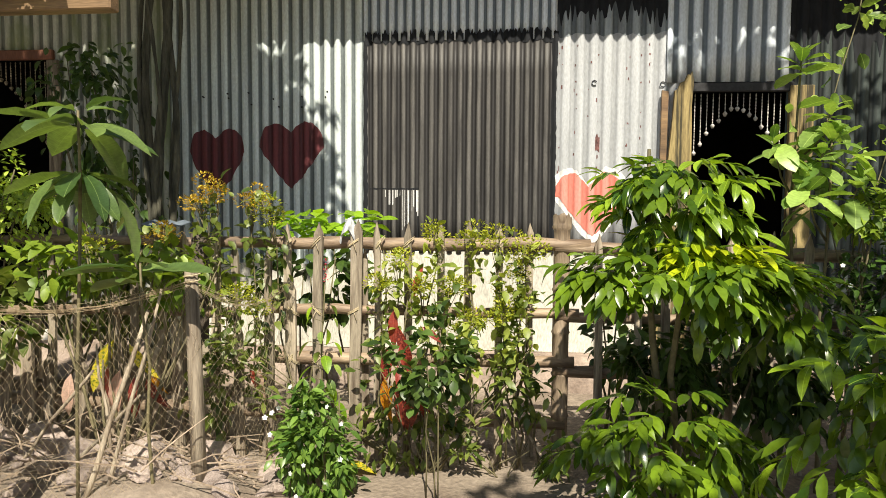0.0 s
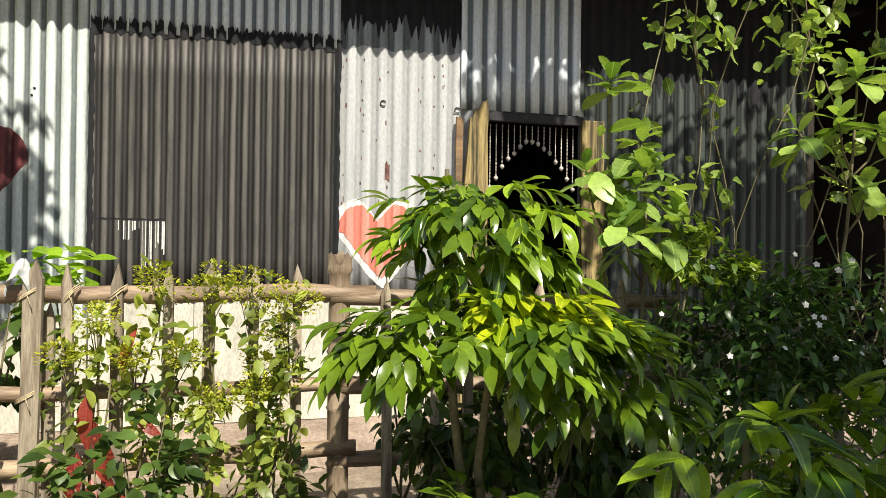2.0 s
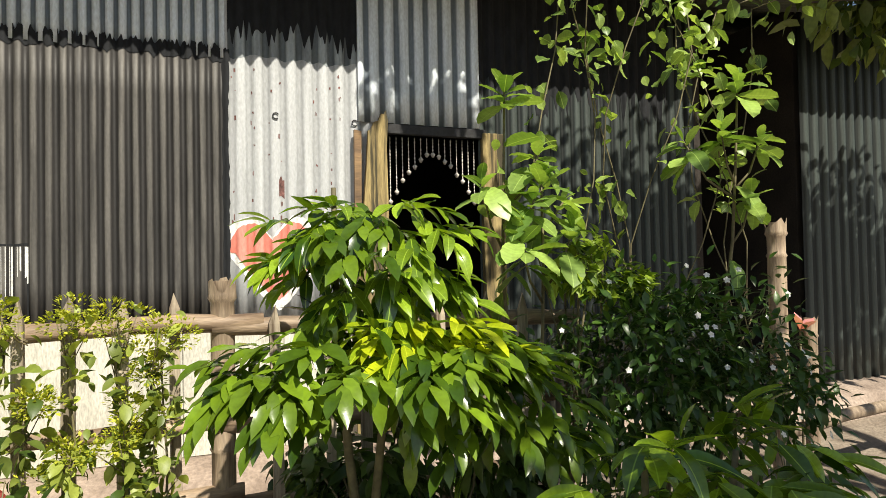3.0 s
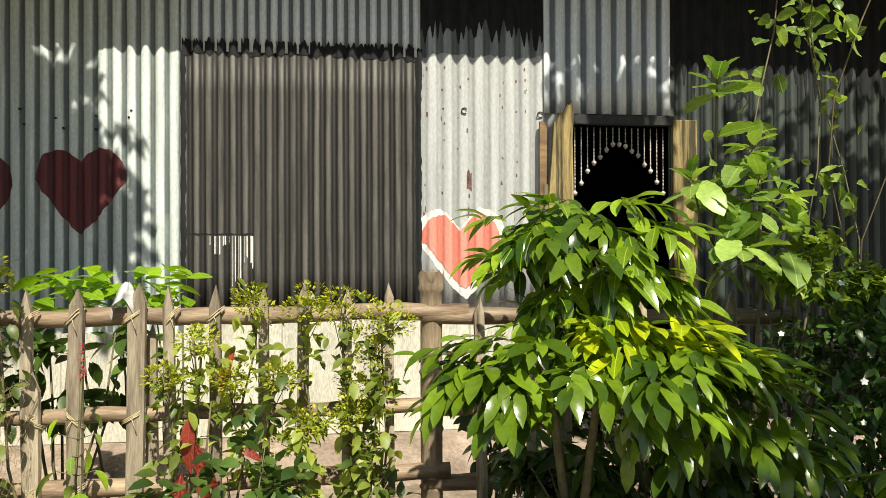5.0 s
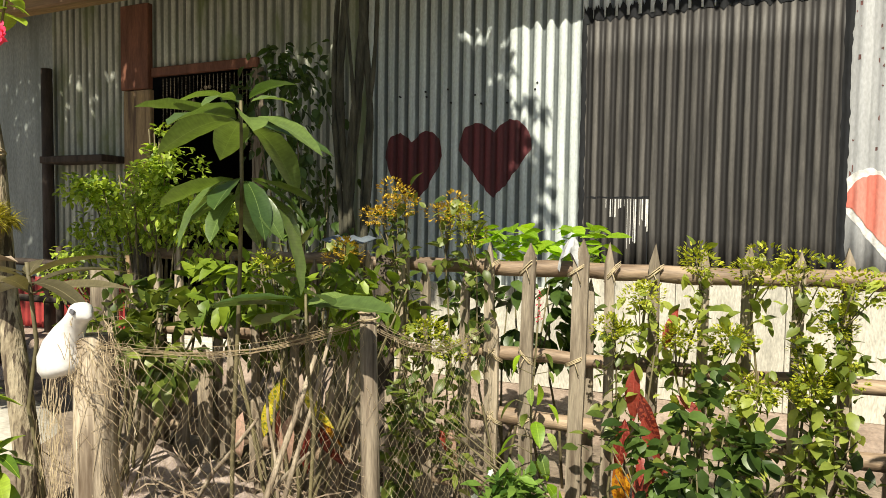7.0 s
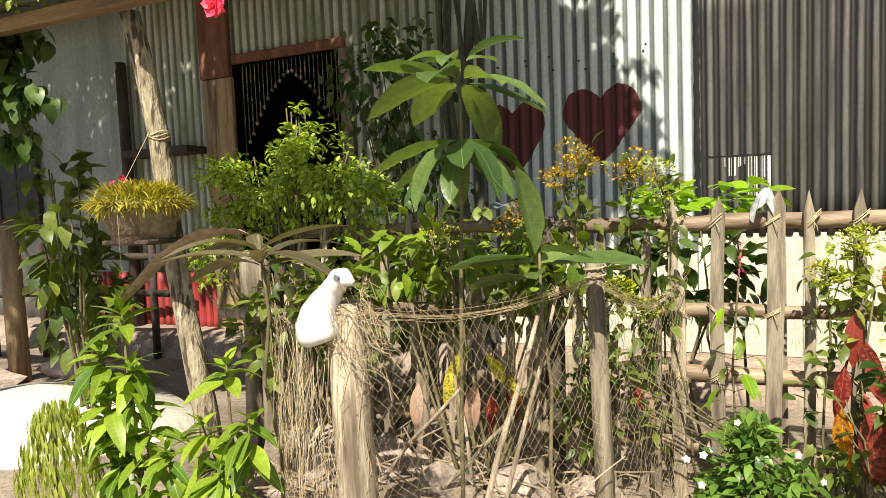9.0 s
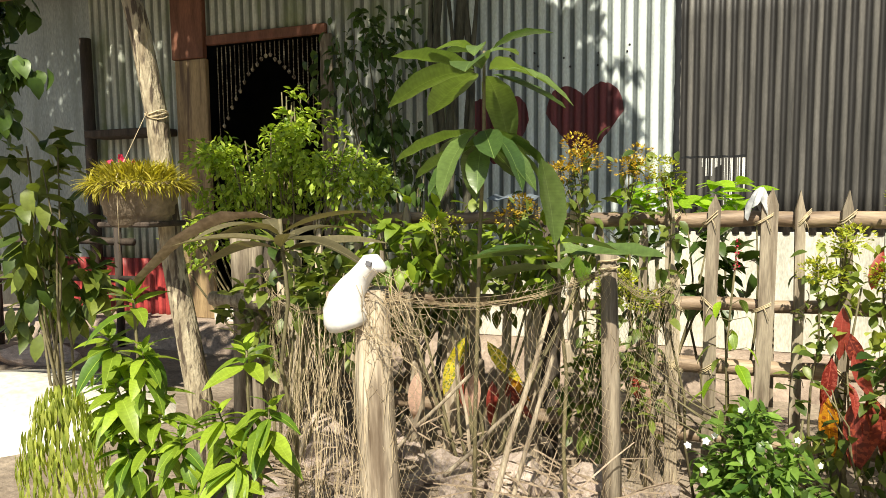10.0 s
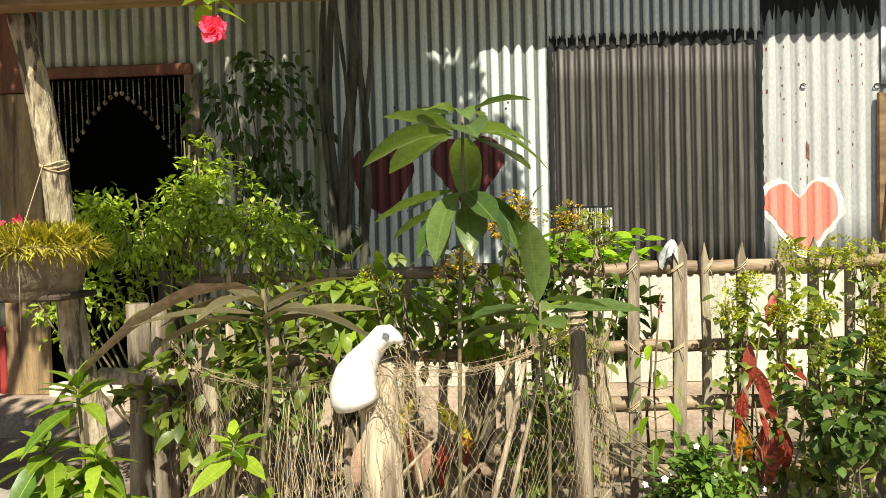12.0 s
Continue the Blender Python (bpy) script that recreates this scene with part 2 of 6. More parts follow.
M["dry"] = surface("dried_leaf", (0.26, 0.19, 0.13), (0.46, 0.36, 0.27), 15, rough=0.8)
M["tub"] = surface("cracked_clay_tub", (0.16, 0.12, 0.085), (0.42, 0.33, 0.23), 9, rough=0.9, fine=40, relief=0.7, depth=0.01, stain=(0.12, 0.09, 0.06))

# ---- building blocks ----


def mesh_of(name, verts, faces, mat=None, smooth=False):
    me = bpy.data.meshes.new(name)
    me.from_pydata([tuple(v) for v in verts], [], faces)
    if mat:
        me.materials.append(mat)
    if smooth:
        me.polygons.foreach_set("use_smooth", [True] * len(me.polygons))
    me.update()
    return me


def thing(name, at, label, category, group="", kind=""):
    ob = new(name)
    ob.empty_display_size = 0.1
    ob.location = at
    return tagged(ob, label, category, group, kind)


def part(name, me, parent, label="", m=None):
    """A mesh as one part of a thing; m is its pose in the world."""
    ob = new(name, me)
    ob.parent = parent
    org = Matrix.Translation(parent.location) if parent.parent is None else Matrix.Translation(parent.parent.location) @ parent.matrix_basis
    ob.matrix_basis = org.inverted() @ (m or Matrix())
    if name in ("leaves", "flower_head", "inner_leaves", "crown", "moss_cover", "fringe", "net_panel", "strand", "flower_spike"):
        tagged(ob, kind="stuff")
    return tagged(ob, label) if label else ob


def solid(name, me, label, category, kind="", m=None, group=""):
    ob = new(name, me)
    if m:
        ob.matrix_basis = m
    return tagged(ob, label, category, group, kind)


def box_mesh(name, x0, x1, y0, y1, z0, z1, mat, bevel=0.006):
    bm = bmesh.new()
    bmesh.ops.create_cube(bm, size=1)
    for v in bm.verts:
        v.co = Vector(((x0 + x1) / 2 + v.co.x * (x1 - x0), (y0 + y1) / 2 + v.co.y * (y1 - y0), (z0 + z1) / 2 + v.co.z * (z1 - z0)))
    if bevel:
        bmesh.ops.bevel(bm, geom=bm.edges[:], offset=min(bevel, 0.3 * min(x1 - x0, y1 - y0, z1 - z0)), segments=1, affect="EDGES")
    me = bpy.data.meshes.new(name)
    bm.to_mesh(me)
    bm.free()
    me.materials.append(mat)
    return me


def tube_data(points, radii, sides=7, cap=True, rough=0.0, seed=0):
    """A tapered tube through points; returns verts, faces."""
    rng = random.Random(seed)
    pts = [Vector(p) for p in points]
    if isinstance(radii, (int, float)):
        radii = [radii] * len(pts)
    verts, faces = [], []
    side = None
    for i, p in enumerate(pts):
        d = (pts[min(i + 1, len(pts) - 1)] - pts[max(i - 1, 0)]).normalized()
        if side is None:
            side = d.orthogonal().normalized()
        side = (side - d * side.dot(d)).normalized()
        up = d.cross(side)
        for k in range(sides):
            a = 2 * math.pi * k / sides
            r = radii[i] * (1 + rough * rng.uniform(-1, 1))
            verts.append(p + side * (r * math.cos(a)) + up * (r * math.sin(a)))
    for i in range(len(pts) - 1):
        for k in range(sides):
            a, b = i * sides + k, i * sides + (k + 1) % sides
            faces.append((a, b, b + sides, a + sides))
    if cap:
        faces.append(tuple(range(sides))[::-1])
        faces.append(tuple(range((len(pts) - 1) * sides, len(pts) * sides)))
    return verts, faces


def join_data(chunks):
    verts, faces = [], []
    for v, f in chunks:
        n = len(verts)
        verts += list(v)
        faces += [tuple(i + n for i in q) for q in f]
    return verts, faces


def tube(name, points, radii, mat, sides=7, rough=0.0, seed=0):
    v, f = tube_data(points, radii, sides, True, rough, seed)
    return mesh_of(name, v, f, mat, True)


def wobble(a, b, n, amount, seed):
    rng = random.Random(seed)
    a, b = Vector(a), Vector(b)
    return [a.lerp(b, i / n) + (Vector((rng.uniform(-1, 1), rng.uniform(-1, 1), rng.uniform(-1, 1))) * amount if 0 < i < n else Vector()) for i in range(n + 1)]


# ---- the iron wall ----
WALL = 4.69


def wave(x, pitch, amp=0.010):
    """Broad flat ridges towards the yard and narrow valleys between them."""
    return -amp * math.tanh(1.6 * math.cos(2 * math.pi * x / pitch) + 0.35) / 0.95


def sheet_data(x0, x1, lo, hi, pitch, proud=0.0, amp=0.010, per=8, rows=1, thick=0.0012):
    """Corrugated iron between two edge curves lo(x) and hi(x), at WALL - proud, seen from -y (object at y = WALL)."""
    n = max(2, int(round((x1 - x0) / pitch * per)))
    verts, faces = [], []
    for i in range(n + 1):
        x = x0 + (x1 - x0) * i / n
        a, b = lo(x), max(hi(x), lo(x) + 0.0005)
        y = wave(x, pitch, amp) - proud
        for j in range(rows + 1):
            verts.append((x, y, a + (b - a) * j / rows))
    w = rows + 1
    for i in range(n):
        for j in range(rows):
            faces.append((i * w + j, (i + 1) * w + j, (i + 1) * w + j + 1, i * w + j + 1))
    return verts, faces


def const(v):
    return lambda x: v


def sheet(name, x0, x1, z0, z1, pitch, mat, label, proud=0.0, amp=0.010, kind="structure"):
    lo = z0 if callable(z0) else const(z0)
    hi = z1 if callable(z1) else const(z1)
    v, f = sheet_data(x0, x1, lo, hi, pitch, 0.0, amp, 10, 6)
    ob = solid(name, mesh_of(name, v, f, mat, True), label, "wall panel" if kind == "structure" else "paint", kind, pose(0, WALL - proud, 0))
    so = ob.modifiers.new("gauge", "SOLIDIFY")
    so.thickness, so.offset = 0.0015, 1
    return ob


def jag(base, size, seed, step=0.03):
    def edge(x):
        k = math.floor(x / step)
        r0, r1 = random.Random(seed * 977 + k).uniform(-1, 1), random.Random(seed * 977 + k + 1).uniform(-1, 1)
        u = x / step - k
        return base + size * (r0 * (1 - u) + r1 * u)
    return edge


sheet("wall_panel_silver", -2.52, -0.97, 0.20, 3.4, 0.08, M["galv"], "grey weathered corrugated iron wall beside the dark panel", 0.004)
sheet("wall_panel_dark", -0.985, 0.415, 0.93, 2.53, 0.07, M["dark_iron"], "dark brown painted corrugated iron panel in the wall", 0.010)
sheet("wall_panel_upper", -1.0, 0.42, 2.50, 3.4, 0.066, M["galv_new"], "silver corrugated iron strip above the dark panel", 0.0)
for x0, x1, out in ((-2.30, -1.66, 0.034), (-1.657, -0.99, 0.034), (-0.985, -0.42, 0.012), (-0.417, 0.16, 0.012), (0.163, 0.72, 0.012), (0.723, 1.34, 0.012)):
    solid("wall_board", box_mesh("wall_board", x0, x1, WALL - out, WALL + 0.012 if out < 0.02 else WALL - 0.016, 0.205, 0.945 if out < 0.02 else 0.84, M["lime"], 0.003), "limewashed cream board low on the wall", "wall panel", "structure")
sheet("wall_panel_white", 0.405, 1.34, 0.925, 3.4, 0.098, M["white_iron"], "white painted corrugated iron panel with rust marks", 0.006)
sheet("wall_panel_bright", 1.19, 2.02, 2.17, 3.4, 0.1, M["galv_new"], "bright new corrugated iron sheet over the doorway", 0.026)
sheet("wall_panel_shaded", 2.02, 3.87, 0.20, 3.4, 0.085, M["shaded_iron"], "grey corrugated iron wall, darkened in colour for the shade", 0.0)
sheet("wall_panel_far", 5.0, 7.5, 0.0, 3.4, 0.11, M["shaded_iron"], "grey corrugated iron wall past the passage, colour darkened for shade", 0.0)
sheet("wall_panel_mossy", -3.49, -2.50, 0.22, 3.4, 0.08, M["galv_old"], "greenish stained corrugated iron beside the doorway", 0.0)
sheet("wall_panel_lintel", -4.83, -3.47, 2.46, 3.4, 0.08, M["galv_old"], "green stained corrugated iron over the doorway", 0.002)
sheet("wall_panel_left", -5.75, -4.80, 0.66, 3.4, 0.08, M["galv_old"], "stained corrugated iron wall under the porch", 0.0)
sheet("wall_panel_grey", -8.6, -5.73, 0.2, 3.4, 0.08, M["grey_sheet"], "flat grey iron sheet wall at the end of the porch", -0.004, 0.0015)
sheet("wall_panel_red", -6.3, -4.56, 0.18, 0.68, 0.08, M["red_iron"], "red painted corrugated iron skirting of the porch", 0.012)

# paint on the iron
def painted(name, x0, x1, lo, hi, pitch, proud, mat, label, per=16):
    v, f = sheet_data(x0, x1, lo, hi, pitch, 0.0, 0.010, per, 3)
    return tagged(solid(name, mesh_of(name, v, f, mat, True), label, "paint", "structure", pose(0, WALL - proud, 0)))


def heart(cx, half, top, bottom, lean=0.0, grow=0.0, seed=0, full=1.2, notch=0.17):
    """Edge curves of a painted heart: two lobes above, a point below."""
    half, top, bottom = half + grow, top + grow, bottom - grow * 1.3
    tall = top - bottom
    shoulder = top - tall * 0.38
    edge = jag(0, 0.007, seed, 0.016)

    def hi(x):
        u = (x - cx) / half
        lobe = top - (0.02 * tall if u < 0 else 0.0)
        u = abs(u)
        if u < 0.48:
            return lobe - notch * tall * max(0.0, 1 - u / 0.42) ** 1.4 + edge(x)
        return shoulder + (lobe - shoulder) * math.sqrt(max(0.0, 1 - ((u - 0.48) / 0.52) ** 2)) + edge(x)

    def lo(x):
        u = min(1, abs(x - cx + lean) / half)
        return bottom + (shoulder - bottom) * u ** full + edge(x + 5)
    return cx - half, cx + half, lo, hi


for cx, half, top, bottom, full in ((-1.56, 0.252, 1.915, 1.415, 1.2), (-2.145, 0.22, 1.865, 1.40, 1.9)):
    a, b, lo, hi = heart(cx, half, top, bottom, 0, 0, 3, full, 0.15)
    painted("painted_heart", a, b, lo, hi, 0.08, 0.0075, M["maroon"], "dark maroon heart painted on the grey iron wall")
a, b, lo, hi = heart(0.665, 0.262, 1.545, 1.05, -0.03, 0.032, 8, 1.15, 0.22)
painted("heart_outline", max(a, 0.42), b, lo, hi, 0.098, 0.0095, M["white_line"], "thick white brushed outline round the salmon heart")
a, b, lo, hi = heart(0.665, 0.25, 1.535, 1.07, -0.03, 0, 9, 1.15, 0.22)
painted("painted_heart", max(a, 0.424), b, lo, hi, 0.098, 0.0125, M["salmon"], "salmon pink heart with a white outline on white iron")
painted("tar_edge", -0.99, 0.43, jag(2.485, 0.022, 4, 0.026), jag(2.562, 0.024, 5, 0.008), 0.07, 0.0150, M["tar"], "ragged black tar along the top of the dark panel")
def side_tar(x0, x1, z0, z1, pitch, proud, seed):
    """A brushed upright stripe with uneven sides."""
    left, right = jag(x0, 0.004, seed, 0.05), jag(x1, 0.006, seed + 1, 0.035)
    rows, cols = 150, 5
    verts = []
    for j in range(rows + 1):
        z = z0 + (z1 - z0) * j / rows
        for i in range(cols + 1):
            x = left(z) + (right(z) - left(z)) * i / cols
            verts.append((x, wave(x, pitch), z))
    w = cols + 1
    faces = [(j * w + i, j * w + i + 1, (j + 1) * w + i + 1, (j + 1) * w + i) for j in range(rows) for i in range(cols)]
    solid("tar_edge", mesh_of("tar_edge", verts, faces, M["tar"], True), "uneven black tar down the edge of the dark panel", "paint", "structure", pose(0, WALL - proud, 0))


side_tar(-1.002, -0.968, 0.95, 2.5, 0.07, 0.014, 3)
side_tar(0.388, 0.424, 0.95, 2.5, 0.07, 0.0145, 6)
painted("soot_patch", 0.42, 1.19, jag(2.66, 0.11, 12, 0.016), const(3.39), 0.098, 0.0105, M["tar"], "sooty black paint with ragged streaks above the white panel")
painted("grey_band", 0.42, 1.19, jag(2.52, 0.02, 14, 0.05), const(3.38), 0.098, 0.0085, M["galv_dull"], "bare grey iron band above the white panel")
painted("soot_patch", 2.02, 3.6, jag(2.42, 0.14, 15, 0.018), const(3.39), 0.085, 0.0045, M["tar"], "sooty black streaks high on the shaded wall")
painted("patch_edge", -0.955, -0.58, jag(1.405, 0.004, 3), jag(1.418, 0.004, 4), 0.07, 0.0125, M["tar"], "black edge of a square patch in the panel")
painted("patch_edge", -0.592, -0.58, const(1.0), const(1.41), 0.07, 0.0125, M["tar"], "black side edge of the square patch", 60)
rng = random.Random(41)
drips = []
for i in range(15):
    x = -0.83 + 0.245 * i / 14 + rng.uniform(-0.006, 0.006)
    w = rng.uniform(0.001, 0.0045)
    ln = rng.uniform(0.03, 0.14) if i < 7 else rng.uniform(0.08, 0.34)
    v, f = sheet_data(x - w, x + w, jag(1.40 - ln, 0.01, i, 0.004), const(1.402), 0.07, 0.0128, 0.010, 40, 2)
    drips.append((v, f))
v, f = join_data(drips)
solid("paint_drips", mesh_of("paint_drips", v, f, M["white_line"], True), "white paint drips on the dark panel", "paint", "structure", pose(0, WALL, 0))
chips = []
for i in range(46):
    col = rng.choice((0.56, 0.66, 0.72, 0.93, 1.02, 1.08, 0.45))
    x, z, h, w = col + rng.uniform(-0.012, 0.012), rng.uniform(1.5, 2.45), rng.uniform(0.003, 0.02), rng.uniform(0.002, 0.0055)
    if z < 1.62:
        h *= 2.2
    chips.append(sheet_data(x - w, x + w, jag(z - h, 0.006, i, 0.004), jag(z + h * 0.3, 0.006, i + 90, 0.004), 0.098, 0.0088, 0.010, 40, 1))
chips.append(sheet_data(0.705, 0.738, jag(1.69, 0.02, 7, 0.008), jag(1.80, 0.02, 8, 0.008), 0.098, 0.009, 0.010, 40, 1))
v, f = join_data(chips)
solid("rust_flakes", mesh_of("rust_flakes", v, f, M["rust"], True), "small rust flakes and chips on the white panel", "rust", "structure", pose(0, WALL, 0))
for x, z in ((0.69, 2.175), (1.17, 2.16)):
    pts = [(x + 0.018 * math.cos(a), WALL - 0.024, z + 0.018 * math.sin(a)) for a in [0.5 + i * 0.55 for i in range(10)]]
    solid("wire_ring", tube("wire_ring", pts, 0.0035, M["black"], 5), "small dark wire hook on the white panel", "hook")
for row in (2.07, 2.09):
    for i in range(6):
        x = -2.24 + i * 0.19 + rng.uniform(-0.03, 0.03)
        z = row + rng.uniform(-0.05, 0.06)
        solid("nail", tube("nail", [(x, WALL - 0.008, z), (x, WALL - 0.020, z)], 0.007, M["black"], 6), "dark nail head in the grey iron", "nail", group="nails in the iron wall")

# plinth of mud under the wall, floor of the yard, house behind
def plinth():
    n, prof = 60, [(0.02, 0.235), (-0.16, 0.225), (-0.30, 0.17), (-0.36, 0.06), (-0.42, -0.05)]
    verts, faces = [], []
    for i in range(n + 1):
        x = -9 + 17 * i / n
        for k, (dy, z) in enumerate(prof):
            q = noise.noise(Vector((x * 1.3, k * 0.7, 2.0)))
            verts.append((x, WALL + dy + 0.05 * q * (k > 0), z - 0.03 + 0.03 * q * (k > 0)))
    w = len(prof)
    for i in range(n):
        for k in range(w - 1):
            faces.append((i * w + k, i * w + k + 1, (i + 1) * w + k + 1, (i + 1) * w + k))
    return mesh_of("plinth", verts, faces, M["mud"], True)


solid("plinth", plinth(), "rounded dry mud plinth along the foot of the wall", "plinth", "structure")


def height(x, y):
    h = 0.03 * noise.noise(Vector((x * 0.9, y * 0.9, 0))) + 0.012 * noise.noise(Vector((x * 4, y * 4, 3)))
    h += 0.16 * math.exp(-((x + 1.35) ** 2 + (y - 2.35) ** 2) / 0.10) + 0.10 * math.exp(-((x + 2.0) ** 2 + (y - 2.6) ** 2) / 0.12)
    h += 0.10 * math.exp(-((x + 4.3) ** 2 / 1.2 + (y - 2.6) ** 2 / 0.5))
    return h


def ground():
    xs = [-120, -40, -15] + [-9 + 0.09 * i for i in range(178)] + [12, 40, 120]
    ys = [-120, -40, -12, -4] + [-1 + 0.09 * i for i in range(66)] + [8, 20, 60, 120]
    verts = [(x, y, height(x, y) if abs(x) < 10 and -2 < y < 6 else 0.0) for x in xs for y in ys]
    w = len(ys)
    faces = [(i * w + j, (i + 1) * w + j, (i + 1) * w + j + 1, i * w + j + 1) for i in range(len(xs) - 1) for j in range(w - 1)]
    return mesh_of("ground", verts, faces, M["ground"], True)


solid("ground", ground(), "dry sandy earth yard with dark damp patches", "ground", "structure")


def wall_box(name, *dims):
    return solid(name, box_mesh(name, *dims, M["room"], 0), "boarded inner wall of the house, near-black for the unlit room", "wall", "structure")


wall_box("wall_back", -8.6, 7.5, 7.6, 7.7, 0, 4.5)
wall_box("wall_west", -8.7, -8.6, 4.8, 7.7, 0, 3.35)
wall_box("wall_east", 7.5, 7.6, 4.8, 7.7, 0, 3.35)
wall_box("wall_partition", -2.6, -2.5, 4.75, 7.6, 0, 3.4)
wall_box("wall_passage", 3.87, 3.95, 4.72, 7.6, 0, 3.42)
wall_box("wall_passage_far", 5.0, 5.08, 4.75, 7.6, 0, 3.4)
solid("floor", box_mesh("floor", -8.6, 7.5, 4.72, 7.6, 0.0, 0.19, M["room"], 0), "earth floor inside the house, near-black for the unlit room", "floor", "structure")


def roof(name, x0, x1, y0, z0, y1, z1, pitch, mat, amp=0.012):
    n = int((x1 - x0) / pitch * 6)
    verts, faces = [], []
    for i in range(n + 1):
        x = x0 + (x1 - x0) * i / n
        for y, z in ((y0, z0), (y1, z1)):
            verts.append((x, y, z + amp * math.cos(2 * math.pi * x / pitch)))
    for i in range(n):
        faces.append((2 * i, 2 * i + 2, 2 * i + 3, 2 * i + 1))
    return mesh_of(name, verts, faces, mat, True)


solid("roof", roof("roof", -8.9, 7.8, 4.14, 3.15, 8.0, 4.6, 0.1, M["galv_old"], 0.02), "corrugated iron house roof with a low eave", "roof", "structure")
for x0, x1 in ((-7.6, -1.75),):
    solid("porch_roof", roof("porch_roof", x0, x1, 2.18, 2.065, 2.34, 2.11, 0.08, M["galv_old"]), "narrow corrugated iron ledge under climbing plants", "roof", "structure")

# ---- doorways, porch ----
def frame_piece(name, x0, x1, y0, y1, z0, z1, mat, parent, label=""):
    return part(name, box_mesh(name, x0, x1, y0, y1, z0, z1, mat), parent, label)


door_l = thing("doorway_porch", (-4.0, WALL, 0.2), "dark open doorway with a red lintel and bead curtain", "doorway", "", "structure")
frame_piece("jamb", -4.82, -4.52, WALL - 0.06, WALL - 0.014, 0.2, 2.30, M["tanwood"], door_l, "tan plank jamb with dark stains")
frame_piece("post", -4.84, -4.53, WALL - 0.07, WALL - 0.016, 2.305, 3.0, M["redwood"], door_l, "red oxide upper post")
frame_piece("lintel", -4.52, -3.44, WALL - 0.05, WALL - 0.014, 2.40, 2.475, M["redwood"], door_l, "red oxide wooden lintel")
frame_piece("jamb", -3.50, -3.40, WALL - 0.04, WALL - 0.013, 0.2, 2.40, M["picket"], door_l, "grey side jamb with nail marks")
frame_piece("threshold", -4.5, -3.42, WALL - 0.10, WALL + 0.05, 0.19, 0.27, M["pale"], door_l, "worn cement threshold")

door_r = thing("doorway_side", (1.7, WALL, 0.2), "dark open doorway under a bright iron sheet", "doorway", "", "structure")
frame_piece("lintel", 1.34, 2.06, WALL - 0.045, WALL - 0.014, 2.10, 2.165, M["black"], door_r, "black lintel strip")
# Dark-patched plank wood stands in for the leaf shade on this jamb.
frame_piece("jamb", 2.03, 2.19, WALL - 0.06, WALL - 0.012, 0.2, 2.14, M["mossy_plank"], door_r, "dull yellow plank jamb, leaf shade put into its wood colour")
plank = thing("leaning_plank", (1.27, WALL - 0.06, 0.25), "tall weathered brown plank propped beside the doorway", "plank")


def plank_mesh(outline, y0, y1, mat):
    n = len(outline)
    verts = [(x, y0, z) for x, z in outline] + [(x, y1, z) for x, z in outline]
    faces = [tuple(range(n)), tuple(range(2 * n - 1, n - 1, -1))] + [(i, i + n, (i + 1) % n + n, (i + 1) % n) for i in range(n)]
    return mesh_of("board", verts, faces, mat)


part("board", plank_mesh([(1.14, 0.25), (1.36, 0.25), (1.352, 1.2), (1.357, 1.6), (1.35, 2.0), (1.36, 2.17), (1.348, 2.232), (1.335, 2.205), (1.318, 2.21), (1.30, 2.165), (1.272, 2.155), (1.255, 2.115), (1.235, 2.10), (1.222, 1.9), (1.19, 1.5), (1.16, 1.2)], WALL - 0.11, WALL - 0.075, M["mossy_plank"]), plank)
part("batten", plank_mesh([(1.15, 1.2), (1.19, 1.2), (1.20, 2.1), (1.155, 2.11)], WALL - 0.072, WALL - 0.045, M["beamwood"]), plank, "yellowish thin batten")


def bead_curtain(x0, x1, top, n, long, short, seed, label, mat):
    rng = random.Random(seed)
    cur = thing("bead_curtain", ((x0 + x1) / 2, WALL + 0.03, top), label, "bead curtain")
    for i in range(n):
        u = i / (n - 1)
        x = x0 + (x1 - x0) * u
        ln = short + (long - short) * abs(2 * u - 1) ** 1.6 + rng.uniform(-0.01, 0.01)
        chunks = []
        z = 0.0
        while z < ln - 0.02:
            s = rng.uniform(0.016, 0.03)
            r = rng.uniform(0.004, 0.0065)
            chunks.append(tube_data([(x, WALL + 0.03, top - z), (x, WALL + 0.03, top - z - s * 0.5), (x, WALL + 0.03, top - z - s)], [0.002, r, 0.002], 5))
            z += s
        chunks.append(tube_data([(x, WALL + 0.03, top - ln + 0.012), (x, WALL + 0.03, top - ln), (x, WALL + 0.03, top - ln - 0.02)], [0.006, 0.017, 0.007], 7))
        v, f = join_data(chunks)
        part("strand", mesh_of("strand", v, f, mat, True), cur)


bead_curtain(1.41, 2.0, 2.10, 15, 0.42, 0.10, 5, "strings of cream shells hung in an arch across the doorway", M["shell"])
bead_curtain(-4.47, -3.52, 2.40, 24, 0.72, 0.10, 6, "strings of dull shells hung in an arch across the doorway", M["pole"])

porch = thing("pergola", (-3.0, 2.35, 2.0), "pergola of orange-brown planks along the porch", "pergola")
part("beam", box_mesh("beam", -7.6, -1.42, 2.24, 2.30, 1.985, 2.045, M["beamwood"]), porch)
for x in (-6.6, -4.9, -3.3, -1.85):
    part("bracket", tube("bracket", [(x, 2.29, 2.03), (x, 2.44, 2.10)], 0.018, M["darkwood"], 6), porch)
pole = thing("porch_pole", (-2.80, 2.40, 0), "leaning stripped tree pole with flaking bark", "pole")
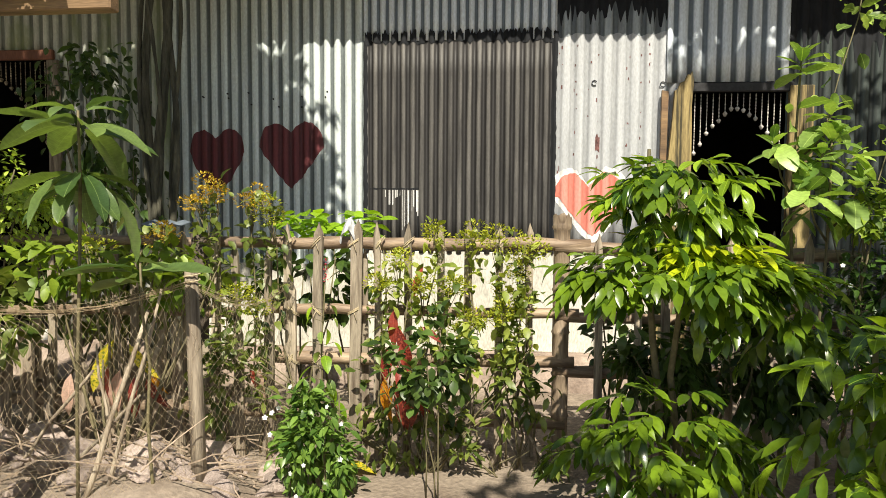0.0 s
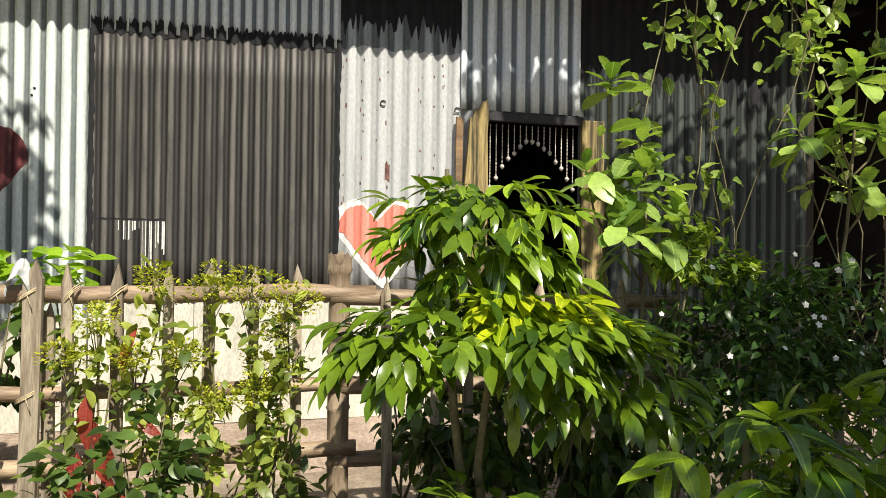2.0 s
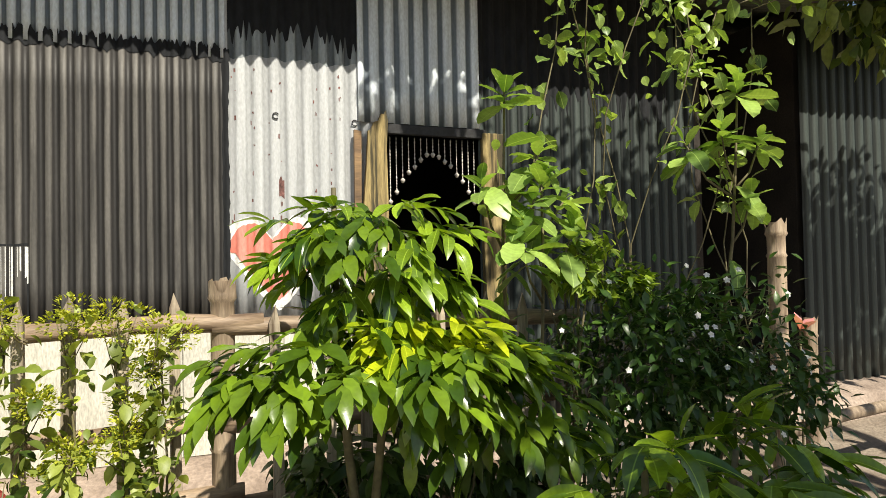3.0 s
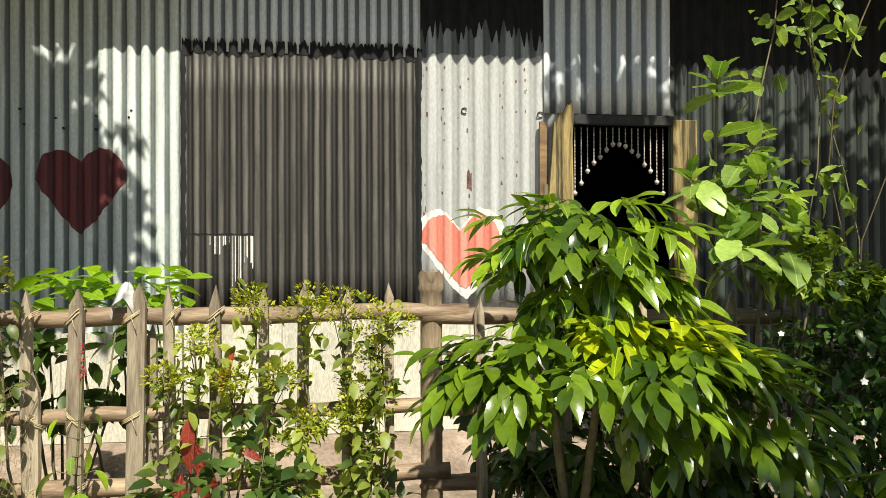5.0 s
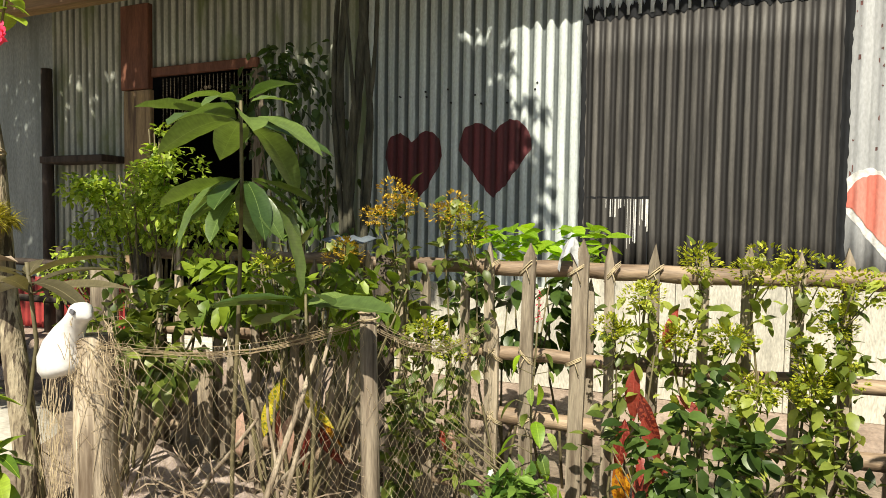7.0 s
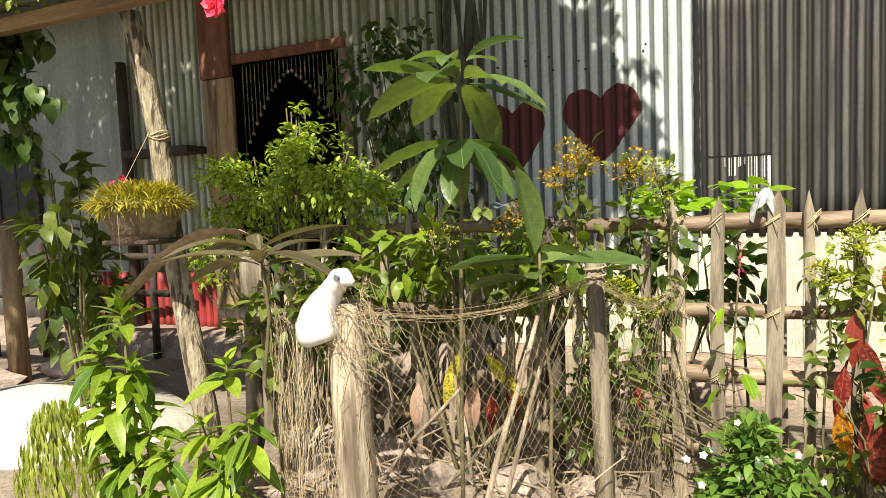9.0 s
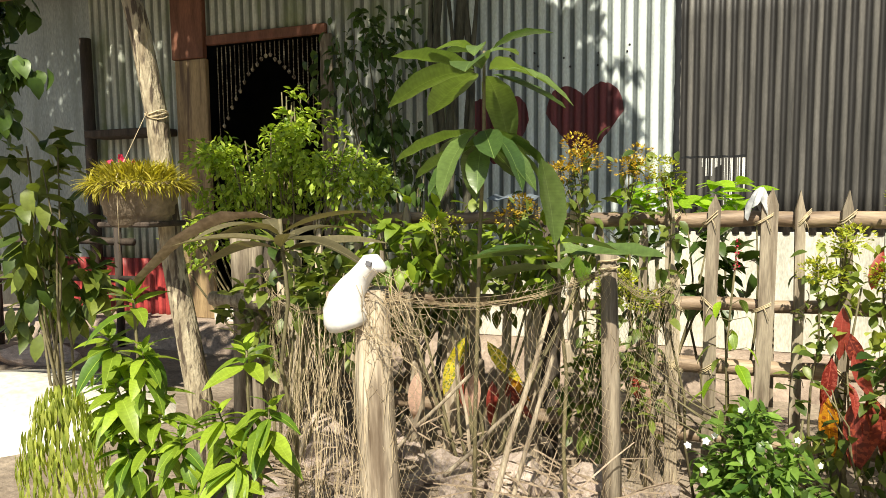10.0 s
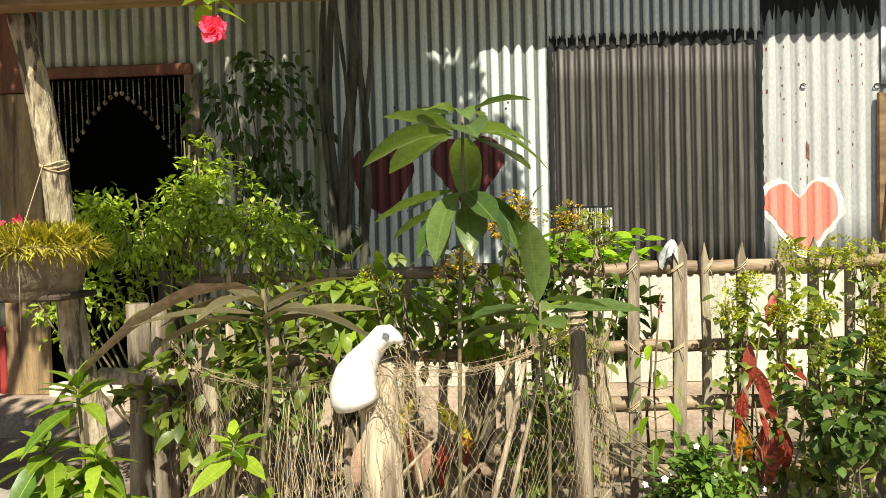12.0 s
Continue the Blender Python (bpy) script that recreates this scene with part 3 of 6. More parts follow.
part("shaft", tube("shaft", [(-2.76, 2.42, -0.05), (-2.82, 2.42, 0.38), (-2.92, 2.42, 0.95), (-2.95, 2.40, 1.5), (-3.0, 2.38, 1.86), (-3.02, 2.36, 2.0)], [0.052, 0.048, 0.043, 0.040, 0.038, 0.037], M["pole"], 12, 0.08, 3), pole)
for k in range(3):
    z = 1.50 + 0.009 * k
    part("rope", tube("rope", [(-2.95 + 0.043 * math.cos(a), 2.40 + 0.043 * math.sin(a), z + 0.01 * math.sin(a * 2 + k)) for a in [i * 0.5 for i in range(14)]], 0.0028, M["string"], 5), pole, "pale twine tied round it")
for k, (x, y, r, h) in enumerate(((-5.72, 4.60, 0.05, 2.55), (-5.62, 3.45, 0.075, 1.15), (-6.6, 3.0, 0.06, 2.0))):
    solid("porch_post", tube("porch_post", [(x, y, 0), (x, y, h)], [r, r * 0.9], M["darkwood" if k != 1 else "tanwood"], 9, 0.06, k),
          "dark wooden porch post" if k != 1 else "short tan wooden gate post", "post")
bench = thing("porch_rail", (-5.0, 4.2, 0.2), "dark wooden rail fence under the porch", "rail")
for z in (0.55, 0.85):
    part("bar", tube("bar", wobble((-6.9, 3.9, z), (-5.0, 4.3, z), 4, 0.02, 5), 0.03, M["darkwood"], 7), bench)
for x, y in ((-6.7, 3.94), (-6.2, 4.05), (-5.7, 4.15), (-5.15, 4.27)):
    part("upright", tube("upright", [(x, y, -0.05), (x + 0.02, y, 1.0)], 0.03, M["darkwood"], 7, 0.08, 2), bench)
win = thing("window_1", (-7.33, WALL - 0.03, 1.2), "dark shuttered window under the porch", "window", "", "structure")
for x0, x1 in ((-7.60, -7.345), (-7.335, -7.07)):
    part("shutter", box_mesh("shutter", x0, x1, WALL - 0.04, WALL - 0.016, 1.22, 1.98, M["black"]), win)
for x0, x1, z0, z1 in ((-7.66, -7.605, 1.15, 2.05), (-7.065, -7.01, 1.15, 2.05), (-7.6, -7.07, 1.985, 2.05), (-7.6, -7.07, 1.15, 1.215)):
    part("window_frame", box_mesh("window_frame", x0, x1, WALL - 0.055, WALL - 0.014, z0, z1, M["darkwood"]), win)
shelf = thing("wall_shelf", (-5.2, 4.6, 1.72), "dark wooden shelf plank on the porch wall", "shelf")
part("board", box_mesh("board", -5.62, -4.86, 4.45, WALL - 0.014, 1.70, 1.76, M["darkwood"]), shelf)

# big vine trunk against the wall
trunk = thing("vine_trunk", (-2.25, 4.16, 0), "twisted grey vine trunks climbing beside the grey wall", "vine")
for k, (x, r) in enumerate(((-2.34, 0.026), (-2.27, 0.034), (-2.21, 0.022), (-2.38, 0.017), (-2.16, 0.014), (-2.30, 0.013))):
    pts = [(x + 0.05 * math.sin(z * 2.3 + k * 2), 4.16 - 0.02 * k + 0.03 * math.cos(z * 1.3 + k), z) for z in [0.02 + 0.1 * i for i in range(32)]]
    part("stem", tube("stem", pts, [r * (1.15 - 0.01 * i) * (1 + 0.13 * math.sin(i * 1.7 + k)) for i in range(32)], M["vinebark"], 10, 0.13, k), trunk)

# ---- picket fence ----
FENCE = 3.1
fence = thing("picket_fence", (-0.6, FENCE, 0), "low weathered picket fence of split sticks on bamboo rails", "fence")


def picket_mesh(w, d, h, tip, seed):
    rng = random.Random(seed)
    verts, faces = [], []
    zs = [-0.08, h * 0.3, h * 0.65, h - tip, h]
    lean = rng.uniform(-0.02, 0.02)
    for i, z in enumerate(zs):
        ww = w * (rng.uniform(0.9, 1.08) if i < 4 else 0.16)
        off = lean * z + rng.uniform(-0.004, 0.004)
        for sx, sy in ((-1, -1), (0, -1.25), (1, -1), (1, 1), (-1, 1)):
            verts.append((off + sx * ww / 2, sy * d / 2 * (1 if i < 4 else 0.6), z + (0.01 * sx if i == 4 else 0)))
    for i in range(4):
        for k in range(5):
            a, b = i * 5 + k, i * 5 + (k + 1) % 5
            faces.append((a, b, b + 5, a + 5))
    faces.append((20, 21, 22, 23, 24))
    return mesh_of("picket", verts, faces, M["picket"])


rng = random.Random(17)
PICKETS = [(-1.42, 1.17, 0.045), (-1.29, 1.08, 0.036), (-1.15, 1.07, 0.034), (-1.02, 1.17, 0.036), (-1.01, 0.90, 0.048), (-0.88, 1.17, 0.046), (-0.69, 1.19, 0.056),
           (-0.65, 1.04, 0.04), (-0.565, 1.18, 0.036), (-0.42, 1.18, 0.04), (-0.26, 1.18, 0.034), (-0.12, 1.19, 0.038), (0.03, 1.17, 0.034), (0.19, 1.18, 0.036),
           (0.52, 1.13, 0.036), (0.68, 1.16, 0.036), (0.83, 1.14, 0.04), (0.98, 1.17, 0.036), (1.13, 1.13, 0.036), (1.30, 1.15, 0.038), (1.45, 1.14, 0.036)]
PICKETS += [(-1.56 - 0.15 * i, 1.12 + 0.05 * math.sin(i * 2.2), 0.038) for i in range(9)]
for i, (x, h, w) in enumerate(PICKETS):
    behind = x in (-0.65, 0.19, 0.98) or (x < -1.6 and i % 3 == 0)
    stick = part("picket", picket_mesh(w, 0.02, h, rng.uniform(0.04, 0.07), i), fence, "", pose(x, FENCE + (0.042 if behind else -0.042), 0, 0, 0, rng.uniform(-6, 6)))
    if x > -1.7 and not behind:
        for z in (1.08, 0.74, 0.49):
            if z < h - 0.05 and rng.random() < 0.85:
                turn = 1 if rng.random() < 0.7 else -1
                lo_z, hi_z = rng.uniform(0.018, 0.034), rng.uniform(0.018, 0.032)
                tie = []
                for k in range(3):
                    up = 0.006 * k + rng.uniform(-0.003, 0.003)
                    tie.append(tube_data([(-turn * (w / 2 + 0.012), 0.004, z - lo_z + up), (-turn * w / 3, -0.016, z - lo_z * 0.5 + up), (turn * w / 3, -0.016, z + hi_z * 0.5 + up), (turn * (w / 2 + 0.01), 0.004, z + hi_z + up)], 0.0022, 5))
                tie.append(tube_data([(0, -0.017, z), (turn * 0.010, -0.026, z - 0.018), (turn * 0.016, -0.022, z - 0.045)], 0.0017, 4))
                v, f = join_data(tie)
                part("tie", mesh_of("tie", v, f, M["string"], True), stick, "pale twine tie", stick.parent.matrix_basis @ stick.matrix_basis)


def rail_mesh(x0, x1, z0, z1, r, seed, y=FENCE):
    n = max(3, int((x1 - x0) / 0.12))
    rg = random.Random(seed)
    pts, rad = [], []
    for i in range(n + 1):
        u = i / n
        pts.append((x0 + (x1 - x0) * u, y + rg.uniform(-0.004, 0.004), z0 + (z1 - z0) * u + rg.uniform(-0.005, 0.005)))
        rad.append(r * (1.12 if i % 4 == 2 else rg.uniform(0.95, 1.02)))
    return tube("rail", pts, rad, M["rail"], 10, 0.03, seed)


for x0, x1, z0, z1, r in ((-1.56, -1.03, 1.075, 1.085, 0.028), (-1.08, 0.47, 1.08, 1.085, 0.030), (0.30, 1.75, 1.07, 1.04, 0.030), (-2.95, -1.5, 1.08, 1.08, 0.026),
                          (-1.15, 0.42, 0.74, 0.745, 0.026), (0.3, 1.7, 0.73, 0.72, 0.026), (-1.2, 0.4, 0.49, 0.50, 0.031), (0.3, 1.7, 0.46, 0.45, 0.03),
                          (-1.3, 0.36, 0.20, 0.19, 0.028), (-2.95, -1.3, 0.70, 0.72, 0.026), (-2.95, -1.3, 0.30, 0.30, 0.03)):
    part("rail", rail_mesh(x0, x1, z0, z1, r, int(x0 * 100) % 97), fence)


def bamboo_post(x, y, h, r, seed, name="bamboo_post"):
    rg = random.Random(seed)
    zs, rad, z = [-0.1], [r * 1.02], 0.0
    while z < h - 0.03:
        zs += [z + 0.01, z + 0.02, z + 0.032]
        rad += [r * 0.99, r * 1.13, r * 0.98]
        z += 0.21
    if h - zs[-1] > 0.1:
        zs += [h - 0.075, h - 0.06, h - 0.045]
        rad += [r * 0.98, r * 1.2, r * 1.12]
    zs.append(h)
    rad.append(r * 1.14)
    v, f = tube_data([(x, y, q) for q in zs], rad, 14, False, 0.015, seed)
    n = len(v)
    for k in range(14):
        v[n - 14 + k] = Vector((v[n - 14 + k].x, v[n - 14 + k].y, h + rg.uniform(-0.04, 0.022)))
    for ring, rr in ((h, 0.8), (h - 0.09, 0.78)):
        for k in range(14):
            a = 2 * math.pi * k / 14
            v.append(Vector((x + r * rr * math.cos(a), y + r * rr * math.sin(a), ring)))
    base = len(v) - 28
    for k in range(14):
        j = (k + 1) % 14
        f.append((base + k, base + j, base + 14 + j, base + 14 + k))
    f.append(tuple(base + 14 + k for k in range(14)))
    return mesh_of(name, v, f, M["bamboo"], True)


part("post", bamboo_post(0.335, FENCE + 0.02, 1.228, 0.041, 1), fence, "thick hollow bamboo post with a broken rim")
for x in (-1.53, -2.93):
    part("post", tube("post", wobble((x, FENCE, -0.1), (x + 0.02, FENCE, 1.12), 5, 0.006, 9), 0.045, M["bark"], 9, 0.06, 4), fence)

# broken low slats inside the net
low = thing("low_slat_fence", (-1.8, 2.95, 0), "row of short broken wooden slats", "fence")
for i, (x, h, w) in enumerate(((-2.87, 0.46, 0.05), (-2.72, 0.54, 0.06), (-2.53, 0.48, 0.05), (-2.37, 0.66, 0.07), (-2.26, 0.49, 0.05), (-2.09, 0.47, 0.06), (-1.95, 0.6, 0.05), (-1.8, 0.5, 0.07),
                               (-1.68, 0.56, 0.05), (-1.57, 0.70, 0.05), (-1.41, 0.60, 0.06), (-1.25, 0.66, 0.045), (-1.1, 0.75, 0.04))):
    part("slat", picket_mesh(w, 0.022, h, 0.03, 50 + i), low, "", pose(x, 2.97, 0, 0, random.Random(i).uniform(-4, 4), random.Random(i + 9).uniform(-10, 10)))
part("rail", rail_mesh(-2.95, -1.15, 0.26, 0.24, 0.03, 5, 3.0), low)

# corner posts and gate at the porch
corner = thing("corner_posts", (-2.9, 2.85, 0), "weathered corner posts with a short cross rail", "fence")
for x, y, h, r in ((-2.96, 2.88, 1.0, 0.045), (-2.86, 2.86, 1.0, 0.03), (-2.62, 2.80, 0.95, 0.035), (-2.75, 2.9, 0.8, 0.025)):
    part("post", tube("post", wobble((x, y, -0.05), (x + 0.02, y, h), 5, 0.008, int(h * 99 + x * 10)), r, M["picket"], 8, 0.06, 2), corner)
part("rail", tube("rail", [(-3.08, 2.84, 0.71), (-2.6, 2.82, 0.70)], 0.035, M["picket"], 8, 0.05, 1), corner)

# posts by the dark passage
for x, y, h, r, lab in ((3.0, 3.2, 1.45, 0.045, "tall pale bamboo post by the dark passage"), (3.24, 3.22, 0.95, 0.035, "short thin bamboo post with a cut top")):
    solid("bamboo_post", bamboo_post(x, y, h, r, int(x * 10)), lab, "post")
solid("ground_rail", tube("ground_rail", wobble((3.0, 3.25, 0.36), (4.6, 3.5, 0.38), 5, 0.01, 2), 0.035, M["bamboo"], 9, 0.04, 3), "bamboo rail tied low across the passage", "rail")
solid("passage_post", tube("passage_post", wobble((4.5, 3.5, 0), (4.5, 3.5, 0.5), 3, 0.01, 2), 0.035, M["bamboo"], 9, 0.04, 3), "short cut bamboo stump by the passage", "post")

# ---- net, its posts, the bottle ----
stump = thing("net_post", (-1.82, 1.95, 0), "thick split stump wrapped in old net", "post")
part("stump", tube("stump", [(-1.80, 1.95, -0.05), (-1.80, 1.95, 0.3), (-1.815, 1.95, 0.6), (-1.82, 1.95, 0.93)], [0.062, 0.058, 0.055, 0.05], M["picket"], 11, 0.07, 3), stump)
near = thing("net_stake", (-1.21, 2.44, 0), "weathered narrow stake holding the net", "post")
part("stake", tube("stake", [(-1.20, 2.44, -0.05), (-1.21, 2.44, 0.5), (-1.225, 2.44, 1.0)], [0.033, 0.03, 0.027], M["picket"], 9, 0.06, 8), near)
part("cord", tube("cord", [(-1.222 + 0.033 * math.cos(a), 2.44 + 0.033 * math.sin(a), 0.93 + 0.004 * a) for a in [i * 0.6 for i in range(24)]], 0.003, M["string"], 4), near, "pale cord wound round its top")

bottle = thing("plastic_jug", (-1.89, 1.92, 0.73), "white plastic jug hung over the top of the stump", "jug")


def lathe(name, profile, mat, sides=18, squash=1.0):
    verts, faces = [], []
    for r, z in profile:
        for k in range(sides):
            a = 2 * math.pi * k / sides
            verts.append((r * math.cos(a), r * squash * math.sin(a), z))
    for i in range(len(profile) - 1):
        for k in range(sides):
            a, b = i * sides + k, i * sides + (k + 1) % sides
            faces.append((a, b, b + sides, a + sides))
    faces += [tuple(range(sides))[::-1], tuple(range((len(profile) - 1) * sides, len(profile) * sides))]
    return mesh_of(name, verts, faces, mat, True)


path = [(-1.866, 1.90, 0.822), (-1.868, 1.90, 0.828), (-1.872, 1.90, 0.845), (-1.873, 1.90, 0.875), (-1.866, 1.90, 0.908), (-1.850, 1.90, 0.938), (-1.830, 1.90, 0.964), (-1.812, 1.898, 0.986),
        (-1.797, 1.895, 1.0), (-1.780, 1.89, 1.004), (-1.762, 1.885, 0.998), (-1.748, 1.885, 0.990)]
part("body", tube("body", path, [0.034, 0.054, 0.063, 0.063, 0.054, 0.042, 0.033, 0.029, 0.031, 0.027, 0.016, 0.008], M["plastic"], 18), bottle)
part("print", box_mesh("print", -0.008, 0.008, -0.003, 0.003, -0.006, 0.006, M["grey_print"], 0.001), bottle, "grey printed mark", pose(-1.785, 1.862, 1.008, 0, 20, 0))


def net_sheet(a, b, top_a, top_b, bottom, cell, sag, seed, side=0.0):
    """A sagging net between two uprights: zigzag cords that form open cells."""
    rg = random.Random(seed)
    a, b = Vector((*a, 0)), Vector((*b, 0))
    ln = (b - a).length
    nx = max(2, int(ln / cell))
    nz = max(2, int((max(top_a, top_b) - bottom) / (cell * 1.9)))
    out = Vector((-(b - a).y, (b - a).x, 0)).normalized()
    jit = {}

    def pt(i, j):
        if (i, j) not in jit:
            u, w = i / nx, j / nz
            top = top_a + (top_b - top_a) * u - sag * math.sin(math.pi * u)
            p = a.lerp(b, u)
            p.z = bottom + (top - bottom) * w
            p += out * (side * math.sin(math.pi * w) + 0.03 * noise.noise(Vector((u * 5, w * 5, seed))))
            p += Vector((rg.uniform(-1, 1), rg.uniform(-1, 1), rg.uniform(-1, 1))) * cell * 0.35
            warp = Vector((u * ln * 6, w * 3.5, seed * 3.1))
            p += (b - a).normalized() * (0.05 * noise.noise(warp)) + Vector((0, 0, 0.045 * noise.noise(warp + Vector((9, 4, 0)))))
            jit[(i, j)] = p
        return jit[(i, j)]
    chunks = []
    for i in range(nx + 1):
        for j in range(nz):
            if rg.random() < 0.13:
                continue
            if (i + j) % 2 == 0 and i < nx:
                chunks.append(tube_data([pt(i, j), pt(i + 1, j + 1)], 0.00055, 3, False))
            if (i + j) % 2 == 0 and i > 0:
                chunks.append(tube_data([pt(i, j), pt(i - 1, j + 1)], 0.00055, 3, False))
    for k in range(8):
        off, amp = rg.uniform(-0.03, 0.012), rg.uniform(0.0, 0.02)
        chunks.append(tube_data([a.lerp(b, i / 12) + Vector((0, 0, top_a + (top_b - top_a) * i / 12 - (sag + amp) * math.sin(math.pi * i / 12) + off + rg.uniform(-0.004, 0.004))) for i in range(13)], 0.0009, 3, False))
    return chunks


netting = thing("old_net", (-1.8, 2.2, 0), "straw-coloured torn net strung between the posts", "net")
for k, (a, b, ta, tb, bot, cell, sag, sd) in enumerate((((-1.82, 1.89), (-1.21, 2.40), 0.93, 0.96, 0.05, 0.0125, 0.05, 1), ((-2.35, 2.35), (-1.84, 1.90), 0.80, 0.93, 0.02, 0.015, 0.03, 2),
                                                       ((-1.21, 2.42), (-0.98, 2.98), 0.95, 0.9, 0.02, 0.013, 0.08, 3), ((-2.8, 2.85), (-2.35, 2.35), 0.85, 0.8, 0.02, 0.015, 0.03, 4))):
    v, f = join_data(net_sheet(a, b, ta, tb, bot, cell, sag, sd))
    part("net_panel", mesh_of("net_panel", v, f, M["net"]), netting)
rg = random.Random(77)
bunch = []
for k in range(85):
    t = rg.uniform(0, 6.28)
    p = Vector((-1.82 + 0.055 * math.cos(t), 1.94 + 0.055 * math.sin(t), rg.uniform(0.8, 0.98)))
    pts = [p]
    for q in range(5):
        pts.append(pts[-1] + Vector((rg.uniform(-0.006, 0.045), rg.uniform(-0.02, 0.012), rg.uniform(-0.06, 0.03))))
    bunch.append(tube_data(pts, 0.0009, 3, False))
for k in range(55):
    x = -1.90 + rg.uniform(-0.25, 0.16)
    y = 1.95 - 0.07 + abs(x + 1.84) * 0.5
    bunch.append(tube_data(wobble((x, y, rg.uniform(0.6, 0.92)), (x + rg.uniform(-0.05, 0.05), y + rg.uniform(-0.02, 0.02), 0.03), 7, 0.026, k), 0.0008, 3, False))
v, f = join_data(bunch)
part("fringe", mesh_of("fringe", v, f, M["net"]), netting)
for k, (a, b, r) in enumerate((((-1.62, 2.25, 0.0), (-1.40, 2.42, 0.83), 0.012), ((-1.55, 2.3, 0.0), (-1.33, 2.40, 0.92), 0.009), ((-2.2, 2.6, 0.02), (-1.7, 2.5, 0.55), 0.009),
                               ((-1.9, 2.55, 0.05), (-1.55, 2.6, 0.42), 0.01), ((-2.45, 2.5, 0), (-2.3, 2.55, 0.6), 0.011), ((-1.75, 2.7, 0), (-1.82, 2.7, 0.62), 0.008),
                               ((-0.0, 2.95, 0.02), (0.17, 3.02, 0.5), 0.012), ((0.15, 2.98, 0.02), (-0.05, 3.03, 0.42), 0.009), ((0.3, 2.9, 0.02), (0.05, 3.0, 0.36), 0.008))):
    solid("stick", tube("stick", wobble(a, b, 4, 0.008, k), [r, r * 0.95, r * 0.9, r * 0.8, r * 0.6], M["picket"], 6, 0.05, k), "dry thin stick leaning on the fence", "stick", group="dry sticks")


def stone_mesh(seed, mat):
    rg = random.Random(seed)
    bm = bmesh.new()
    bmesh.ops.create_icosphere(bm, subdivisions=2, radius=1)
    for v in bm.verts:
        v.co *= 0.95 + 0.42 * noise.noise(v.co * 1.1 + Vector((seed * 7.3, 0, 0))) + 0.05 * rg.uniform(-1, 1)
    me = bpy.data.meshes.new("stone")
    bm.to_mesh(me)
    bm.free()
    me.materials.append(mat)
    return me


STONES = [stone_mesh(i, M["stone"]) for i in range(5)]
rg = random.Random(23)
for i in range(120):
    if i < 85:
        x, y = rg.uniform(-2.7, -0.9), rg.uniform(2.3, 2.95)
    else:
        x, y = rg.uniform(-0.9, 0.5), rg.uniform(3.15, 4.2)
    s = rg.uniform(0.02, 0.075) if i < 85 else rg.uniform(0.012, 0.035)
    ob = solid("stone", STONES[i % 5], "pinkish broken stone on the sandy ground", "stone", "", pose(x, y, height(x, y) + s * 0.25, rg.uniform(0, 30), rg.uniform(0, 30), rg.uniform(0, 360)), "rubble stones")
    ob.scale = (s, s * rg.uniform(0.6, 1), s * rg.uniform(0.4, 0.75))
for i, (x, y, s, tall) in enumerate(((-2.50, 2.80, 0.21, 0.17), (-2.76, 2.92, 0.17, 0.16), (-1.56, 2.70, 0.17, 0.12), (-1.28, 2.74, 0.14, 0.10), (-2.20, 2.84, 0.13, 0.11), (-1.86, 2.62, 0.12, 0.08), (-2.3, 2.6, 0.11, 0.08))):
    ob = solid("boulder", STONES[(i * 2 + 1) % 5], "large pale pinkish rock behind the old net", "rock", "", pose(x, y, height(x, y) + tall * 0.3, 0, 0, 47 * i), "rocks behind the net")
    ob.scale = (s, s * 0.75, tall)
kerb = [(-5.35, 3.72, 0.30), (-5.75, 3.2, 0.32), (-5.35, 2.75, 0.30), (-4.95, 2.35, 0.28)]
for i, (x, y, s) in enumerate(kerb):
    ob = solid("kerb_stone", STONES[i], "long pale kerb stone beside the sunlit yard", "stone", "", pose(x, y, 0.06, 0, 0, 35 + 12 * i), "kerb stones")
    ob.scale = (s, 0.12, 0.10)


def slab():
    verts, faces, n = [(-4.4, 2.9, 0.06)], [], 28
    for k in range(n):
        a = 2 * math.pi * k / n
        r = 1 + 0.12 * noise.noise(Vector((math.cos(a) * 2, math.sin(a) * 2, 5)))
        verts.append((-4.4 + 0.95 * r * math.cos(a), 2.75 + 0.62 * r * math.sin(a), 0.10))
        faces.append((0, 1 + k, 1 + (k + 1) % n))
    for k in range(n):
        v = verts[1 + k]
        verts.append((-4.4 + (v[0] + 4.4) * 1.12, 2.75 + (v[1] - 2.75) * 1.15, -0.04))
    verts[0] = (-4.4, 2.75, 0.27)
    for k in range(n):
        j = (k + 1) % n
        faces.append((1 + k, 1 + n + k, 1 + n + j, 1 + j))
    return mesh_of("sand_heap", verts, faces, M["pale"], True)


solid("sand_heap", slab(), "low bright heap of pale sand in the sun", "sand", "stuff")

# planter tied to the pole
planter = thing("hanging_planter", (-2.92, 2.26, 1.10), "cracked clay planter tied to the porch pole", "planter")
part("tub", lathe("tub", [(0.088, -0.09), (0.108, -0.078), (0.112, -0.05), (0.122, -0.044), (0.124, -0.012), (0.131, -0.004), (0.132, 0.03), (0.141, 0.038), (0.146, 0.072), (0.128, 0.078), (0.11, 0.04)], M["tub"], 22), planter, "", pose(-2.92, 2.26, 1.17))
part("shelf", box_mesh("shelf", -0.12, 0.12, -0.1, 0.1, -0.02, 0.0, M["darkwood"]), planter, "dark board under the tub", pose(-2.92, 2.27, 1.10))
